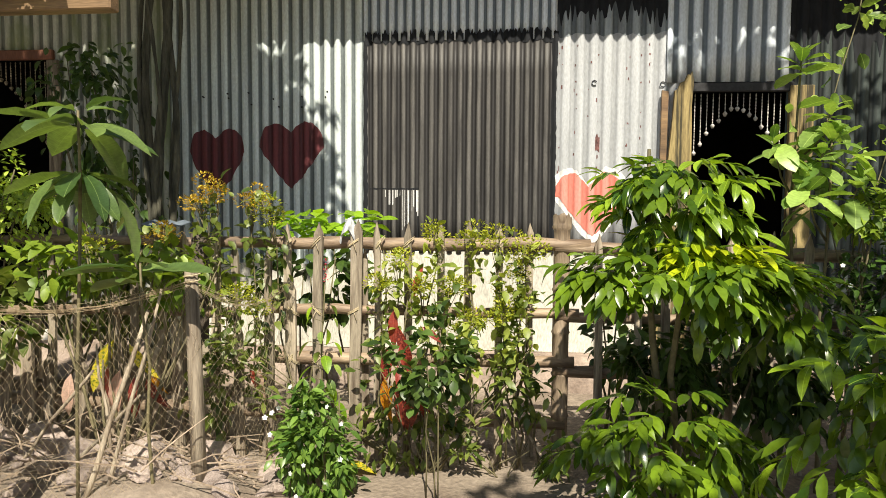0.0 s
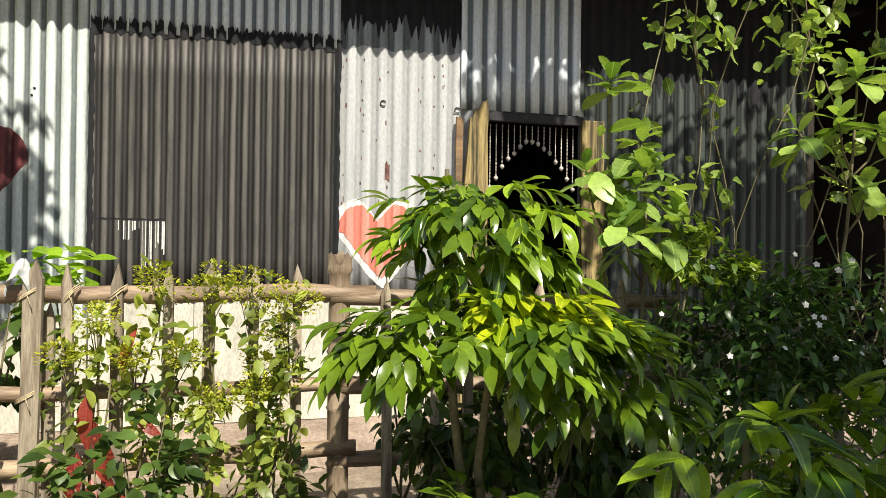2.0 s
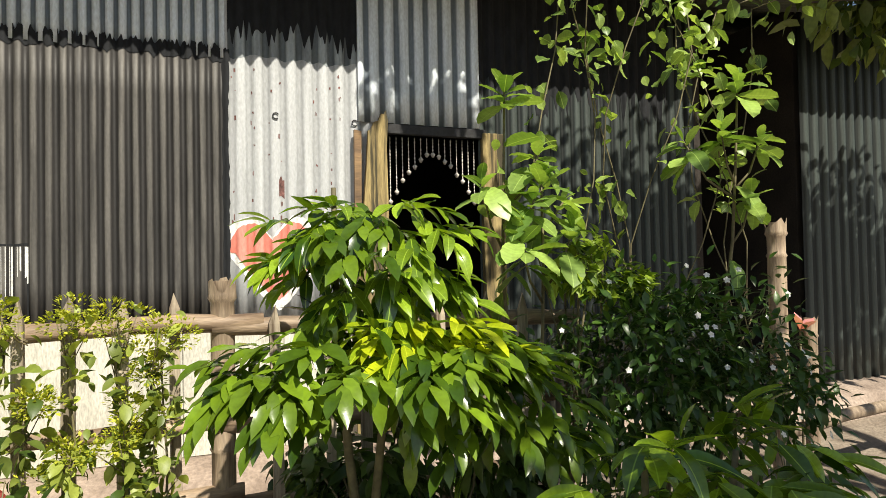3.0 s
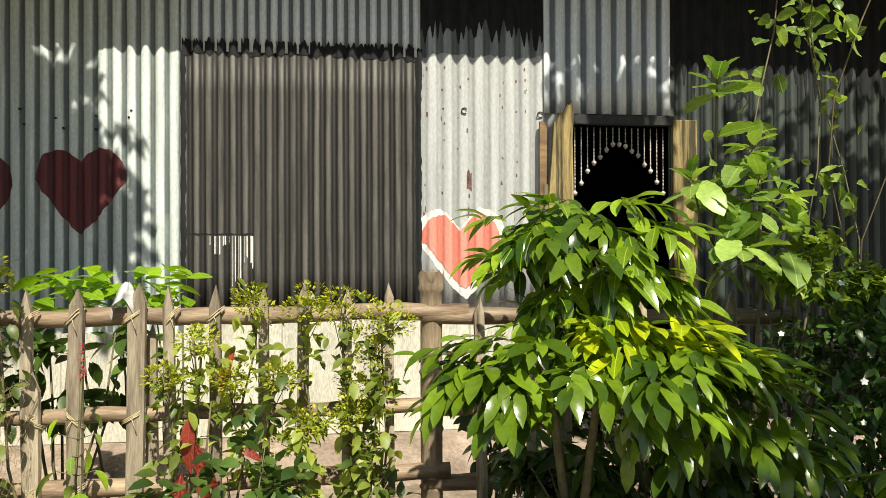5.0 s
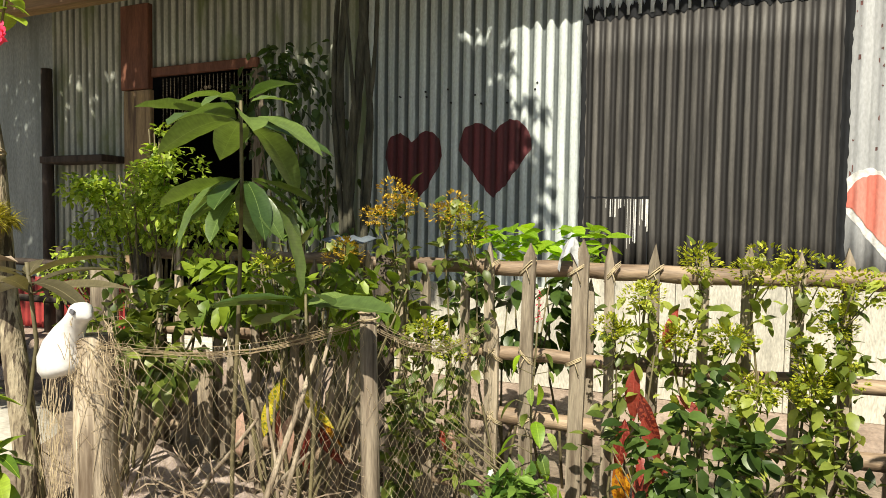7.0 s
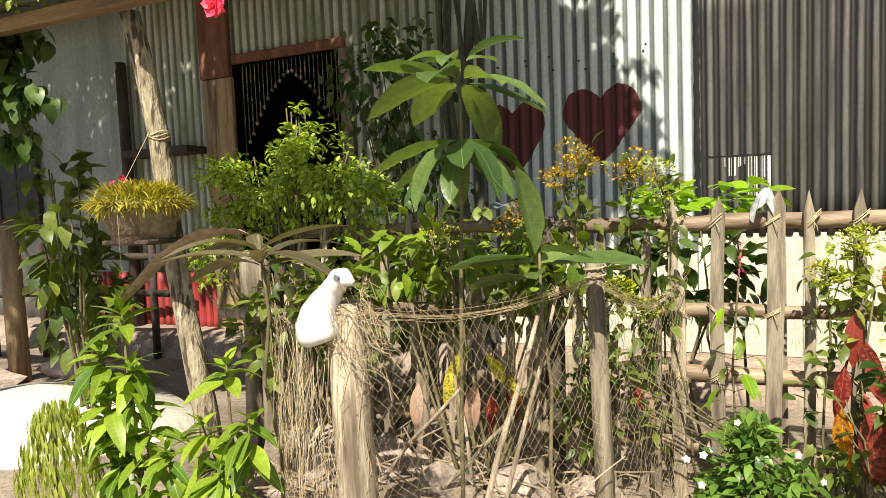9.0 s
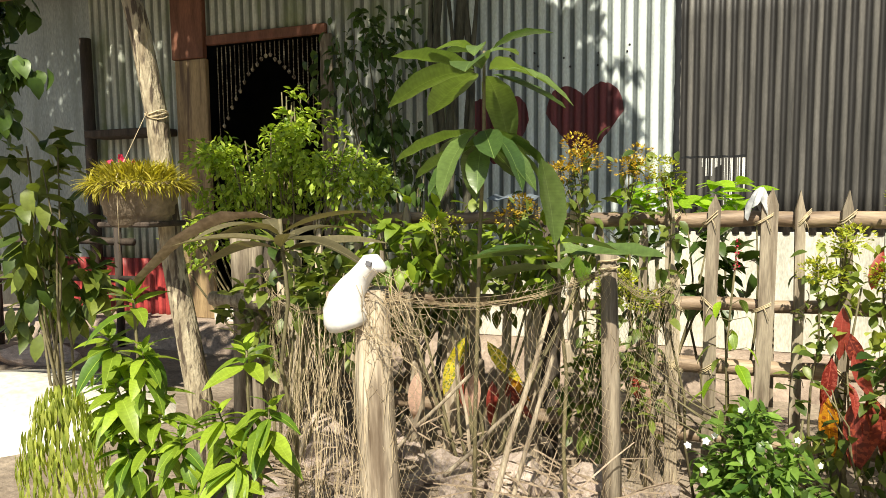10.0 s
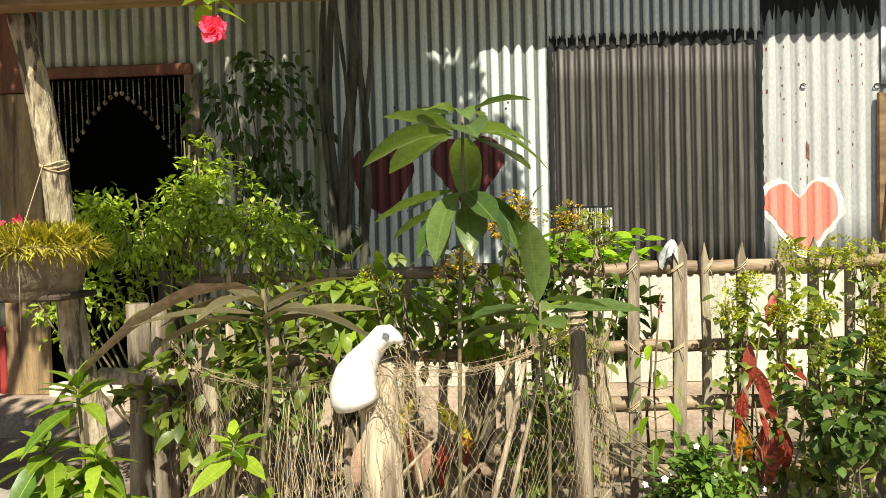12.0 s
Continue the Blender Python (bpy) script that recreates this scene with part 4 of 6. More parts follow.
for dx, dy in ((0.03, -0.13),):
    part("cord", tube("cord", [(-2.96, 2.36, 1.52), (-2.92 + dx, 2.26 + dy, 1.26), (-2.92 + dx * 0.9, 2.26 + dy, 1.00)], 0.0012, M["string"], 5), planter)

rag = thing("white_rag", (-0.70, 3.05, 1.18), "white rag draped over a picket tip", "cloth")
rv, rf = [], []
for j in range(9):
    w = j / 8
    for i in range(16):
        a = 2 * math.pi * i / 16
        r = 0.006 + 0.034 * w ** 0.6 * (1 + 0.34 * math.sin(3 * a + 0.6) + 0.2 * math.sin(5 * a + j * 0.5))
        rv.append((-0.708 + r * math.cos(a) - 0.018 * w, 3.052 + 0.75 * r * math.sin(a), 1.200 - 0.085 * w * (1 + 0.4 * math.sin(2 * a + 1.0)) + 0.006 * math.sin(5 * a)))
for j in range(8):
    for i in range(16):
        k = (i + 1) % 16
        rf.append((j * 16 + i, (j + 1) * 16 + i, (j + 1) * 16 + k, j * 16 + k))
rf.append(tuple(range(16)))
part("cloth", mesh_of("cloth", rv, rf, M["cloth"], True), rag)

# debris behind the net
rg = random.Random(29)
twigs, bits = [], []
for k in range(170):
    x, y = rg.uniform(-2.75, -0.95), rg.uniform(2.25, 3.0)
    a, ln = rg.uniform(0, 6.28), rg.uniform(0.08, 0.4)
    z = height(x, y) + rg.uniform(0.0, 0.12)
    twigs.append(tube_data(wobble((x, y, z), (x + ln * math.cos(a), y + 0.4 * ln * math.sin(a), z + rg.uniform(-0.02, 0.25) * ln * 2), 3, 0.012, k), [0.004, 0.0035, 0.003, 0.002], 4))
v, f = join_data(twigs)
solid("twig_litter", mesh_of("twig_litter", v, f, M["dry"]), "tangle of dry twigs on the ground behind the net", "litter", "stuff")

tray = thing("tin_sheet", (-1.66, 3.08, 1.15), "small bent scrap of tin lying on the fence top", "tin sheet")
tv = [(-1.77 + 0.02 * i, 3.0 + 0.13 * j, 1.165 + 0.006 * math.cos(i * 1.6) + 0.02 * j) for i in range(11) for j in (0, 1)]
part("sheet", mesh_of("sheet", tv + [(x, y, z - 0.002) for x, y, z in tv], [(2 * i, 2 * i + 2, 2 * i + 3, 2 * i + 1) for i in range(10)] + [(22 + 2 * i + 1, 22 + 2 * i + 3, 22 + 2 * i + 2, 22 + 2 * i) for i in range(10)]
     + [(2 * i, 22 + 2 * i, 22 + 2 * i + 2, 2 * i + 2) for i in range(10)], M["galv_new"], True), tray)

# ---- plants ----
G = {}
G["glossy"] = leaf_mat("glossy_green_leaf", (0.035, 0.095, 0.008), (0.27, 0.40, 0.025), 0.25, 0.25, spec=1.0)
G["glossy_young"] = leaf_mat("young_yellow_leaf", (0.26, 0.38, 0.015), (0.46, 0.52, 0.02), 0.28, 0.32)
# Darker copy of the glossy leaf: inner shade of the crown put into colour.
G["glossy_shaded"] = leaf_mat("shaded_inner_leaf", (0.035, 0.08, 0.008), (0.15, 0.24, 0.016), 0.25, 0.22, True, spec=0.7)
G["serrate"] = leaf_mat("fleshy_light_leaf", (0.12, 0.22, 0.04), (0.31, 0.44, 0.10), 0.36, 0.32)
G["vine"] = leaf_mat("round_vine_leaf", (0.08, 0.15, 0.025), (0.34, 0.46, 0.11), 0.38, 0.35)
G["jasmine"] = leaf_mat("small_dark_leaf", (0.022, 0.06, 0.012), (0.065, 0.13, 0.022), 0.35, 0.2, True)
G["bright"] = leaf_mat("small_bright_leaf", (0.09, 0.165, 0.015), (0.23, 0.32, 0.03), 0.45, 0.3, True)
G["flowerbush"] = leaf_mat("glossy_small_leaf", (0.045, 0.11, 0.02), (0.17, 0.28, 0.05), 0.35, 0.28, True)
G["lime"] = leaf_mat("lime_leaf", (0.14, 0.20, 0.03), (0.40, 0.46, 0.09), 0.45, 0.34, True)
G["mid"] = leaf_mat("mid_green_leaf", (0.045, 0.085, 0.014), (0.19, 0.235, 0.045), 0.42, 0.26, True)
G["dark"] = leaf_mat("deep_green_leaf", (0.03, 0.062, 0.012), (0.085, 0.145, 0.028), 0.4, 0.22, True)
G["head"] = leaf_mat("yellow_green_flower_head", (0.26, 0.33, 0.025), (0.50, 0.50, 0.05), 0.6, 0.3, True)
G["orange_head"] = leaf_mat("orange_yellow_flower_head", (0.45, 0.26, 0.03), (0.62, 0.46, 0.06), 0.6, 0.25, True)
G["broad"] = leaf_mat("broad_bright_leaf", (0.16, 0.32, 0.015), (0.29, 0.46, 0.03), 0.42, 0.4)
G["sapling"] = leaf_mat("dull_green_leaf", (0.05, 0.10, 0.028), (0.17, 0.25, 0.07), 0.3, 0.28, spec=0.7)
G["shrub"] = leaf_mat("fresh_green_leaf", (0.08, 0.17, 0.02), (0.28, 0.385, 0.04), 0.4, 0.3)
G["red"] = leaf_mat("red_croton_leaf", (0.20, 0.022, 0.016), (0.40, 0.065, 0.045), 0.4, 0.25, spots=(0.34, 0.07, 0.05))
G["darkred"] = leaf_mat("spotted_dark_red_leaf", (0.13, 0.02, 0.015), (0.22, 0.04, 0.03), 0.4, 0.25, spots=(0.36, 0.07, 0.04))
G["orange"] = leaf_mat("spotted_orange_leaf", (0.60, 0.26, 0.02), (0.75, 0.40, 0.03), 0.4, 0.3, spots=(0.35, 0.10, 0.02))
G["yellow"] = leaf_mat("spotted_yellow_leaf", (0.62, 0.50, 0.03), (0.75, 0.62, 0.06), 0.4, 0.3, spots=(0.22, 0.26, 0.03))
G["pink"] = leaf_mat("faded_pink_leaf", (0.55, 0.33, 0.25), (0.68, 0.45, 0.36), 0.5, 0.3)
G["olive"] = leaf_mat("olive_brown_leaf", (0.085, 0.075, 0.04), (0.19, 0.165, 0.09), 0.5, 0.2)
G["moss"] = leaf_mat("golden_moss", (0.22, 0.21, 0.025), (0.50, 0.44, 0.07), 0.7, 0.3, True)
G["porch"] = leaf_mat("sunny_small_leaf", (0.13, 0.225, 0.025), (0.43, 0.54, 0.085), 0.45, 0.34, True)
G["willow"] = leaf_mat("pale_drooping_leaf", (0.24, 0.31, 0.05), (0.42, 0.46, 0.10), 0.5, 0.35, True)
G["petal_red"] = leaf_mat("crimson_petal", (0.62, 0.02, 0.085), (0.80, 0.07, 0.17), 0.5, 0.3)
G["petal_white"] = leaf_mat("white_petal", (0.75, 0.76, 0.74), (0.8, 0.8, 0.78), 0.5, 0.25)
G["petal_pink"] = leaf_mat("pink_petal", (0.66, 0.25, 0.26), (0.75, 0.36, 0.36), 0.5, 0.3)


def leaf_data(ln=1.0, wd=0.35, fold=0.12, curl=0.25, seg=4, tip=1.3, belly=0.42, wavy=0.0, teeth=0.0):
    """A leaf from the origin along +y, upper side +z: a folded blade that curls down to its tip."""
    verts, faces = [], []
    for i in range(seg + 1):
        u = i / seg
        if u < belly:
            w = math.sin(0.5 * math.pi * u / belly) ** 0.75
        else:
            w = max(0.0, math.cos(0.5 * math.pi * (u - belly) / (1 - belly))) ** (1 / tip)
        w = max(w, 0.02) * wd / 2 * (1 + teeth * (1 if i % 2 else -1))
        y, z = ln * u * (1 - 0.12 * curl * u), -curl * ln * u * u
        dz = fold * w * 2 + wavy * wd * math.sin(i * 2.4)
        verts += [(-w, y, z + dz), (0, y, z), (w, y, z + dz)]
    for i in range(seg):
        a = 3 * i
        faces += [(a, a + 1, a + 4, a + 3), (a + 1, a + 2, a + 5, a + 4)]
    return verts, faces


def leaf_mesh(mat, **kw):
    v, f = leaf_data(**kw)
    return mesh_of("leaf", v, f, mat, True)


def leaf_pose(p, d, roll=0.0, size=1.0, up=(0, 0, 1)):
    """Where a leaf sits: its foot at p, growing along d, turned about its length by roll degrees."""
    d = Vector(d).normalized()
    u = Vector(up)
    x = d.cross(u)
    x = x.normalized() if x.length > 1e-3 else d.orthogonal().normalized()
    n = x.cross(d)
    m = Matrix((x, d, n)).transposed().to_4x4()
    return Matrix.Translation(p) @ m @ Matrix.Rotation(radians(roll), 4, "Y") @ Matrix.Diagonal((size, size, size, 1))


def foliage(name, poses, kinds, mat):
    """Many small leaves as one mesh; kinds: leaf shapes to take in turn."""
    vs, fs, base = [], [], 0
    shapes = [(np.array(v), np.array(f)) for v, f in kinds]
    for i, m in enumerate(poses):
        v, f = shapes[i % len(shapes)]
        a = np.array(m)
        vs.append(v @ a[:3, :3].T + a[:3, 3])
        fs.append(f + base)
        base += len(v)
    return mesh_of(name, np.concatenate(vs).tolist(), np.concatenate(fs).tolist(), mat, True)


def place_leaf(plant, me, m, name="leaf", label=""):
    return part(name, me, plant, label, m)


def unit(rg):
    while True:
        v = Vector((rg.uniform(-1, 1), rg.uniform(-1, 1), rg.uniform(-1, 1)))
        if 0.05 < v.length < 1:
            return v.normalized()


def clump_poses(rg, centre, radii, n, droop=0.3, size=(0.8, 1.25), hollow=0.5, lumps=0):
    """Leaf poses through a lumpy crown; leaves point outwards and sag a little."""
    c, out = Vector(centre), []
    seeds = [Vector(unit(rg)) * rg.uniform(0.35, 0.9) for _ in range(lumps)]
    for _ in range(n):
        if lumps:
            q = rg.choice(seeds) + unit(rg) * rg.uniform(0.05, 0.36)
        else:
            q = unit(rg) * (hollow + (1 - hollow) * rg.random())
        p = c + Vector((q.x * radii[0], q.y * radii[1], q.z * radii[2]))
        d = q.normalized() * 0.6 + unit(rg) * 0.8 + Vector((0, 0, -droop))
        out.append(leaf_pose(p, d, rg.uniform(-35, 35), rg.uniform(*size)))
    return out


def stems(plant, lines, r, mat=None, name="stem"):
    for k, (a, b) in enumerate(lines):
        pts = wobble(a, b, 4, 0.025, 31 * k + 7)
        part(name, tube(name, pts, [r, r * 0.9, r * 0.75, r * 0.6, r * 0.4], mat or M["stem"], 6), plant)


# glossy tree beside the doorway: sprays of hanging leaflets
GLOSS = [leaf_mesh(G["glossy"], ln=0.112, wd=0.041, fold=0.17, curl=c, seg=7, tip=1.5, belly=0.46, wavy=0.015) for c in (0.12, 0.32, 0.6)]
YOUNG = [leaf_mesh(G["glossy_young"], ln=0.11, wd=0.04, fold=0.15, curl=c, seg=6, tip=1.7, belly=0.48) for c in (0.2, 0.35)]
GL_DATA = [leaf_data(0.104, 0.037, 0.14, c, 4, 1.7, 0.48) for c in (0.2, 0.45)]


def spray(rg, p, out, n=7, scale=1.0):
    """Leaflets along one hanging twig."""
    out = Vector(out).normalized()
    poses = []
    for k in range(n):
        u = k / (n - 1)
        q = Vector(p) + out * 0.11 * u * scale + Vector((0, 0, -0.05 * u * u * scale))
        side = out.cross(Vector((0, 0, 1))).normalized() * (1 if k % 2 else -1)
        d = out * (0.5 + 0.7 * u) + side * (1.0 - 0.8 * u) + Vector((0, 0, -0.42 + rg.uniform(-0.5, 0.45)))
        poses.append(leaf_pose(q, d, rg.uniform(-22, 22), scale * rg.uniform(0.72, 1.12)))
    return poses


def glossy_tree(at, label, crowns, n_sprays, seed, young=0.0, limit=230):
    rg = random.Random(seed)
    tree = thing("glossy_shrub", at, label, "shrub")
    inner, made = [], 0
    for c, r, share in crowns:
        c = Vector(c)
        for k in range(int(n_sprays * share)):
            q = unit(rg)
            if q.y > 0.35:
                q.y = -q.y
            p = c + Vector((q.x * r[0], q.y * r[1], q.z * r[2])) * rg.uniform(0.72, 1.0)
            out = Vector((q.x, q.y - 0.3, 0.25 * q.z + 0.1)) + unit(rg) * 0.4
            fresh = young and 0.95 < c.z < 1.1 and p.z > c.z and c.x - 0.3 * r[0] < p.x < c.x + 0.6 * r[0] and rg.random() < young
            for m in spray(rg, p, out, rg.choice((6, 7, 8))):
                if made < limit:
                    place_leaf(tree, rg.choice(YOUNG if fresh else GLOSS), m)
                    made += 1
                else:
                    inner.append(m)
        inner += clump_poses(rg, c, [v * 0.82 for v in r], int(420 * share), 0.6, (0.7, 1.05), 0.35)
    for k in range(11 if young else 0):
        p = Vector((0.80, 2.38, 1.09)) + Vector((rg.uniform(-0.15, 0.17), rg.uniform(-0.08, 0.08), rg.uniform(-0.04, 0.05)))
        for m in spray(rg, p, (rg.uniform(-1, 1), -0.8, 0.3), 6, 0.95):
            place_leaf(tree, rg.choice(YOUNG), m)
    part("inner_leaves", foliage("inner_leaves", inner, GL_DATA, G["glossy_shaded"]), tree)
    base = Vector(at)
    stems(tree, [(base + Vector((0.03 * k, 0.02 * k, -0.03)), Vector(crowns[k % len(crowns)][0]) + Vector((0.12 * (k - 1), 0, 0.2))) for k in range(3)], 0.018)
    return tree


glossy_tree((0.74, 2.62, 0), "bushy shrub of hanging glossy green leaves", (((0.75, 2.62, 1.30), (0.26, 0.24, 0.17), 0.27), ((0.72, 2.46, 1.02), (0.42, 0.28, 0.09), 0.36), ((0.64, 2.42, 0.36), (0.36, 0.27, 0.22), 0.27), ((1.06, 2.42, 0.86), (0.22, 0.2, 0.10), 0.08)), 200, 11, 0.9, 280)
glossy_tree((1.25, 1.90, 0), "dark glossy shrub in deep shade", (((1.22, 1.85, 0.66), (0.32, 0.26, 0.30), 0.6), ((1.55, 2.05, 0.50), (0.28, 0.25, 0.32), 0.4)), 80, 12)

# tall fleshy-leaved plants
SERR = [leaf_mesh(G["serrate"], ln=0.13, wd=0.066, fold=0.1, curl=c, seg=12, tip=2.0, belly=0.62, wavy=0.02, teeth=0.045) for c in (0.1, 0.3, 0.55)]


def rosette(plant, rg, p, axis, n, size, leaves):
    """A shoot tip: small upright leaves in the middle, larger ones spreading below."""
    axis = Vector(axis).normalized()
    side = axis.orthogonal().normalized()
    for i in range(n):
        u = i / (n - 1)
        d = Matrix.Rotation(i * 2.4 + rg.uniform(-0.3, 0.3), 3, axis) @ side
        d = d * (0.35 + 0.9 * u) + axis * (0.95 - 1.05 * u) + Vector((0, -0.15, rg.uniform(-0.1, 0.1)))
        place_leaf(plant, rg.choice(leaves), leaf_pose(p - axis * 0.075 * u * size, d, rg.uniform(-20, 20), size * (0.5 + 0.6 * u) * rg.uniform(0.85, 1.12)))


def branching_plant(at, top, shoots, label, seed, size=1.0, leaves=SERR, name="tall_plant", r=0.009, loose=10):
    """A few long shoots from one foot, each ending in a rosette, with single leaves below."""
    rg = random.Random(seed)
    pl = thing(name, at, label, "plant")
    main = wobble(Vector(at) - Vector((0, 0, 0.03)), top, 6, 0.02, seed)
    part("stem", tube("stem", main, [r * (1.2 - 0.12 * i) for i in range(7)], M["stem"], 7), pl)
    rosette(pl, rg, Vector(top), main[-1] - main[-2], 13, size, leaves)
    lines = [main]
    for tip, n in shoots:
        tip = Vector(tip)
        z = min(tip.z - 0.22, main[-2].z)
        k = max(0.2, min(5.8, 6 * z / top[2]))
        foot = main[int(k)].lerp(main[int(k) + 1], k % 1)
        mid = foot.lerp(tip, 0.55) + Vector((0, 0, -0.05))
        part("branch", tube("branch", [foot, mid, tip], [r * 0.6, r * 0.5, r * 0.35], M["stem"], 6), pl)
        rosette(pl, rg, tip, tip - mid, n, size * rg.uniform(0.8, 1.0), leaves)
        lines.append([foot, mid, tip])
    for i in range(loose):
        ln = rg.choice(lines)
        k = rg.uniform(0.55, 0.97) * (len(ln) - 1)
        p = ln[int(k)].lerp(ln[min(len(ln) - 1, int(k) + 1)], k % 1)
        turn = rg.uniform(0, 6.28)
        d = Vector((math.cos(turn), math.sin(turn) * 0.7 - 0.25, rg.uniform(-0.7, 0.2)))
        place_leaf(pl, rg.choice(leaves), leaf_pose(p, d, rg.uniform(-25, 25), size * rg.uniform(0.75, 1.2)))
    return pl


branching_plant((1.30, 2.90, 0), (1.33, 2.90, 1.93), (((1.46, 2.86, 1.70), 9), ((1.20, 2.84, 1.56), 9), ((1.38, 2.78, 1.50), 9), ((1.55, 2.86, 1.50), 8)), "tall plant with light fleshy scalloped leaves", 4, 1.12, loose=20)
branching_plant((1.44, 2.85, 0), (1.42, 2.8, 1.58), (((1.54, 2.78, 1.40), 7), ((1.30, 2.75, 1.36), 7)), "shorter plant with light fleshy scalloped leaves", 5, 1.2, loose=14)
branching_plant((2.20, 2.85, 0), (2.36, 2.80, 2.02), (((2.22, 2.76, 1.80), 9), ((2.48, 2.8, 1.78), 8), ((2.05, 2.78, 1.74), 7), ((2.40, 2.78, 1.55), 6)), "slender plant with pale green leaves catching sun", 6, 1.15, loose=14)

# climbing vine with round leaves in the shade
rg = random.Random(51)
ROUND = [leaf_mesh(G["vine"], ln=0.085, wd=0.056, fold=0.14, curl=c, seg=7, tip=1.5, belly=0.5, wavy=0.04) for c in (0.1, 0.35)]
vine = thing("climbing_vine", (1.95, 2.95, 0), "loose climbing vine with round light leaves", "vine")
lines = []
for k in range(9):
    x = 1.55 + 0.12 * k + rg.uniform(-0.05, 0.05)
    pts = [Vector((x + 0.12 * math.sin(z * 3.3 + k * 1.7), 2.92 + 0.09 * math.cos(z * 2.6 + k), z)) for z in [0.3 + 0.26 * i for i in range(9)]]
    pts.append(pts[-1] + Vector((0.15, -0.05, 0.06)))
    part("stem", tube("stem", pts, 0.003, M["stem"], 5), vine)
    for i in range(46):
        q = pts[rg.choice((5, 6, 7, 7, 7, 8, 8, 8, 9, 9))] + Vector((rg.gauss(0, 0.07), rg.gauss(0, 0.04), rg.gauss(0, 0.07)))
        d = unit(rg) * 0.9 + Vector((0, -0.4, -0.35))
        place_leaf(vine, rg.choice(ROUND), leaf_pose(q, d, rg.uniform(-60, 60), rg.uniform(0.4, 1.05)))

# jasmine bush with white flowers
def flower_mesh(mat, petals, ln, wd, cup, name="flower", layers=1):
    chunks = []
    for lay in range(layers):
        for k in range(petals):
            v, f = leaf_data(ln * (1 - 0.25 * lay), wd, 0.05, 0.2, 3, 0.8, 0.6)
            m = Matrix.Rotation(2 * math.pi * (k + 0.5 * lay) / petals, 4, "Z") @ Matrix.Rotation(radians(cup + 22 * lay), 4, "X")
            chunks.append(([m @ Vector(q) for q in v], f))
    v, f = join_data(chunks)
    return mesh_of(name, v, f, mat, True)


WHITE = flower_mesh(G["petal_white"], 5, 0.012, 0.009, 15)
SMALL = [leaf_data(0.055, 0.023, 0.12, c, 3) for c in (0.15, 0.4)]


def bush(name, at, label, crowns, leaf_kinds, mat, seed, lumps=14, size=(0.8, 1.25), droop=0.2, flowers=0, flower=None, category="bush", stem_n=5, r=0.008):
    rg = random.Random(seed)
    b = thing(name, at, label, category)
    for c, rad, n in crowns:
        part("leaves", foliage("leaves", clump_poses(rg, c, rad, n, droop, size, 0.4, lumps), leaf_kinds, mat), b)
        for k in range(flowers // len(crowns)):
            q = unit(rg)
            q.y = -abs(q.y)
            p = Vector(c) + Vector((q.x * rad[0], q.y * rad[1], q.z * rad[2])) * rg.uniform(0.8, 1.05)
            d = Vector((rg.uniform(-0.5, 0.5), -0.8, rg.uniform(0.1, 0.8)))
            part("flower", flower, b, "small white flower" if k == 0 else "", Matrix.Translation(p) @ d.to_track_quat("Z", "Y").to_matrix().to_4x4() @ Matrix.Scale(rg.uniform(0.8, 1.2), 4))
    tops = [Vector(c) + Vector((rg.uniform(-0.6, 0.6) * rad[0], rg.uniform(-0.5, 0.5) * rad[1], rg.uniform(0.1, 0.7) * rad[2])) for c, rad, n in crowns for _ in range(stem_n)]
    stems(b, [(Vector(at) + Vector((rg.uniform(-0.05, 0.05), rg.uniform(-0.05, 0.05), -0.02)), t) for t in tops], r)
    return b


bush("jasmine_bush", (1.95, 2.8, 0), "dense dark bush dotted with small white flowers",
     (((1.85, 2.78, 0.85), (0.55, 0.32, 0.50), 2600), ((2.28, 2.75, 0.75), (0.38, 0.3, 0.52), 1500)), SMALL, G["jasmine"], 61, 60, flowers=64, flower=WHITE)
# Filler bush; its dark leaf colour stands in for deep shade under the shrub.
bush("shaded_undergrowth", (0.95, 2.78, 0), "leafy undergrowth, dark leaves filling the shade beneath the glossy shrub", (((0.78, 2.76, 0.58), (0.30, 0.14, 0.28), 420), ((1.15, 2.74, 0.55), (0.30, 0.16, 0.36), 620)), [leaf_data(0.08, 0.036, 0.12, c, 4) for c in (0.2, 0.5)], G["dark"], 76, 20, droop=0.5, stem_n=4)
bush("lime_bush", (1.62, 2.95, 0), "small-leaved yellow green bush with reddish tips", (((1.68, 2.85, 1.22), (0.26, 0.2, 0.17), 420),), SMALL, G["bright"], 62, 12)
bush("flower_bush", (-0.75, 2.6, 0), "low green bush with small white flowers by the fence", (((-0.76, 2.58, 0.27), (0.21, 0.18, 0.30), 1200),), SMALL, G["flowerbush"], 63, 20, flowers=13, flower=WHITE)
bush("dark_shrub", (-0.24, 2.6, 0), "dark green shrub with rounded leaves before the fence", (((-0.26, 2.58, 0.62), (0.22, 0.15, 0.23), 400),), [leaf_data(0.052, 0.034, 0.1, c, 4, 1.8) for c in (0.2, 0.45)], G["dark"], 64, 16, stem_n=3, r=0.004)
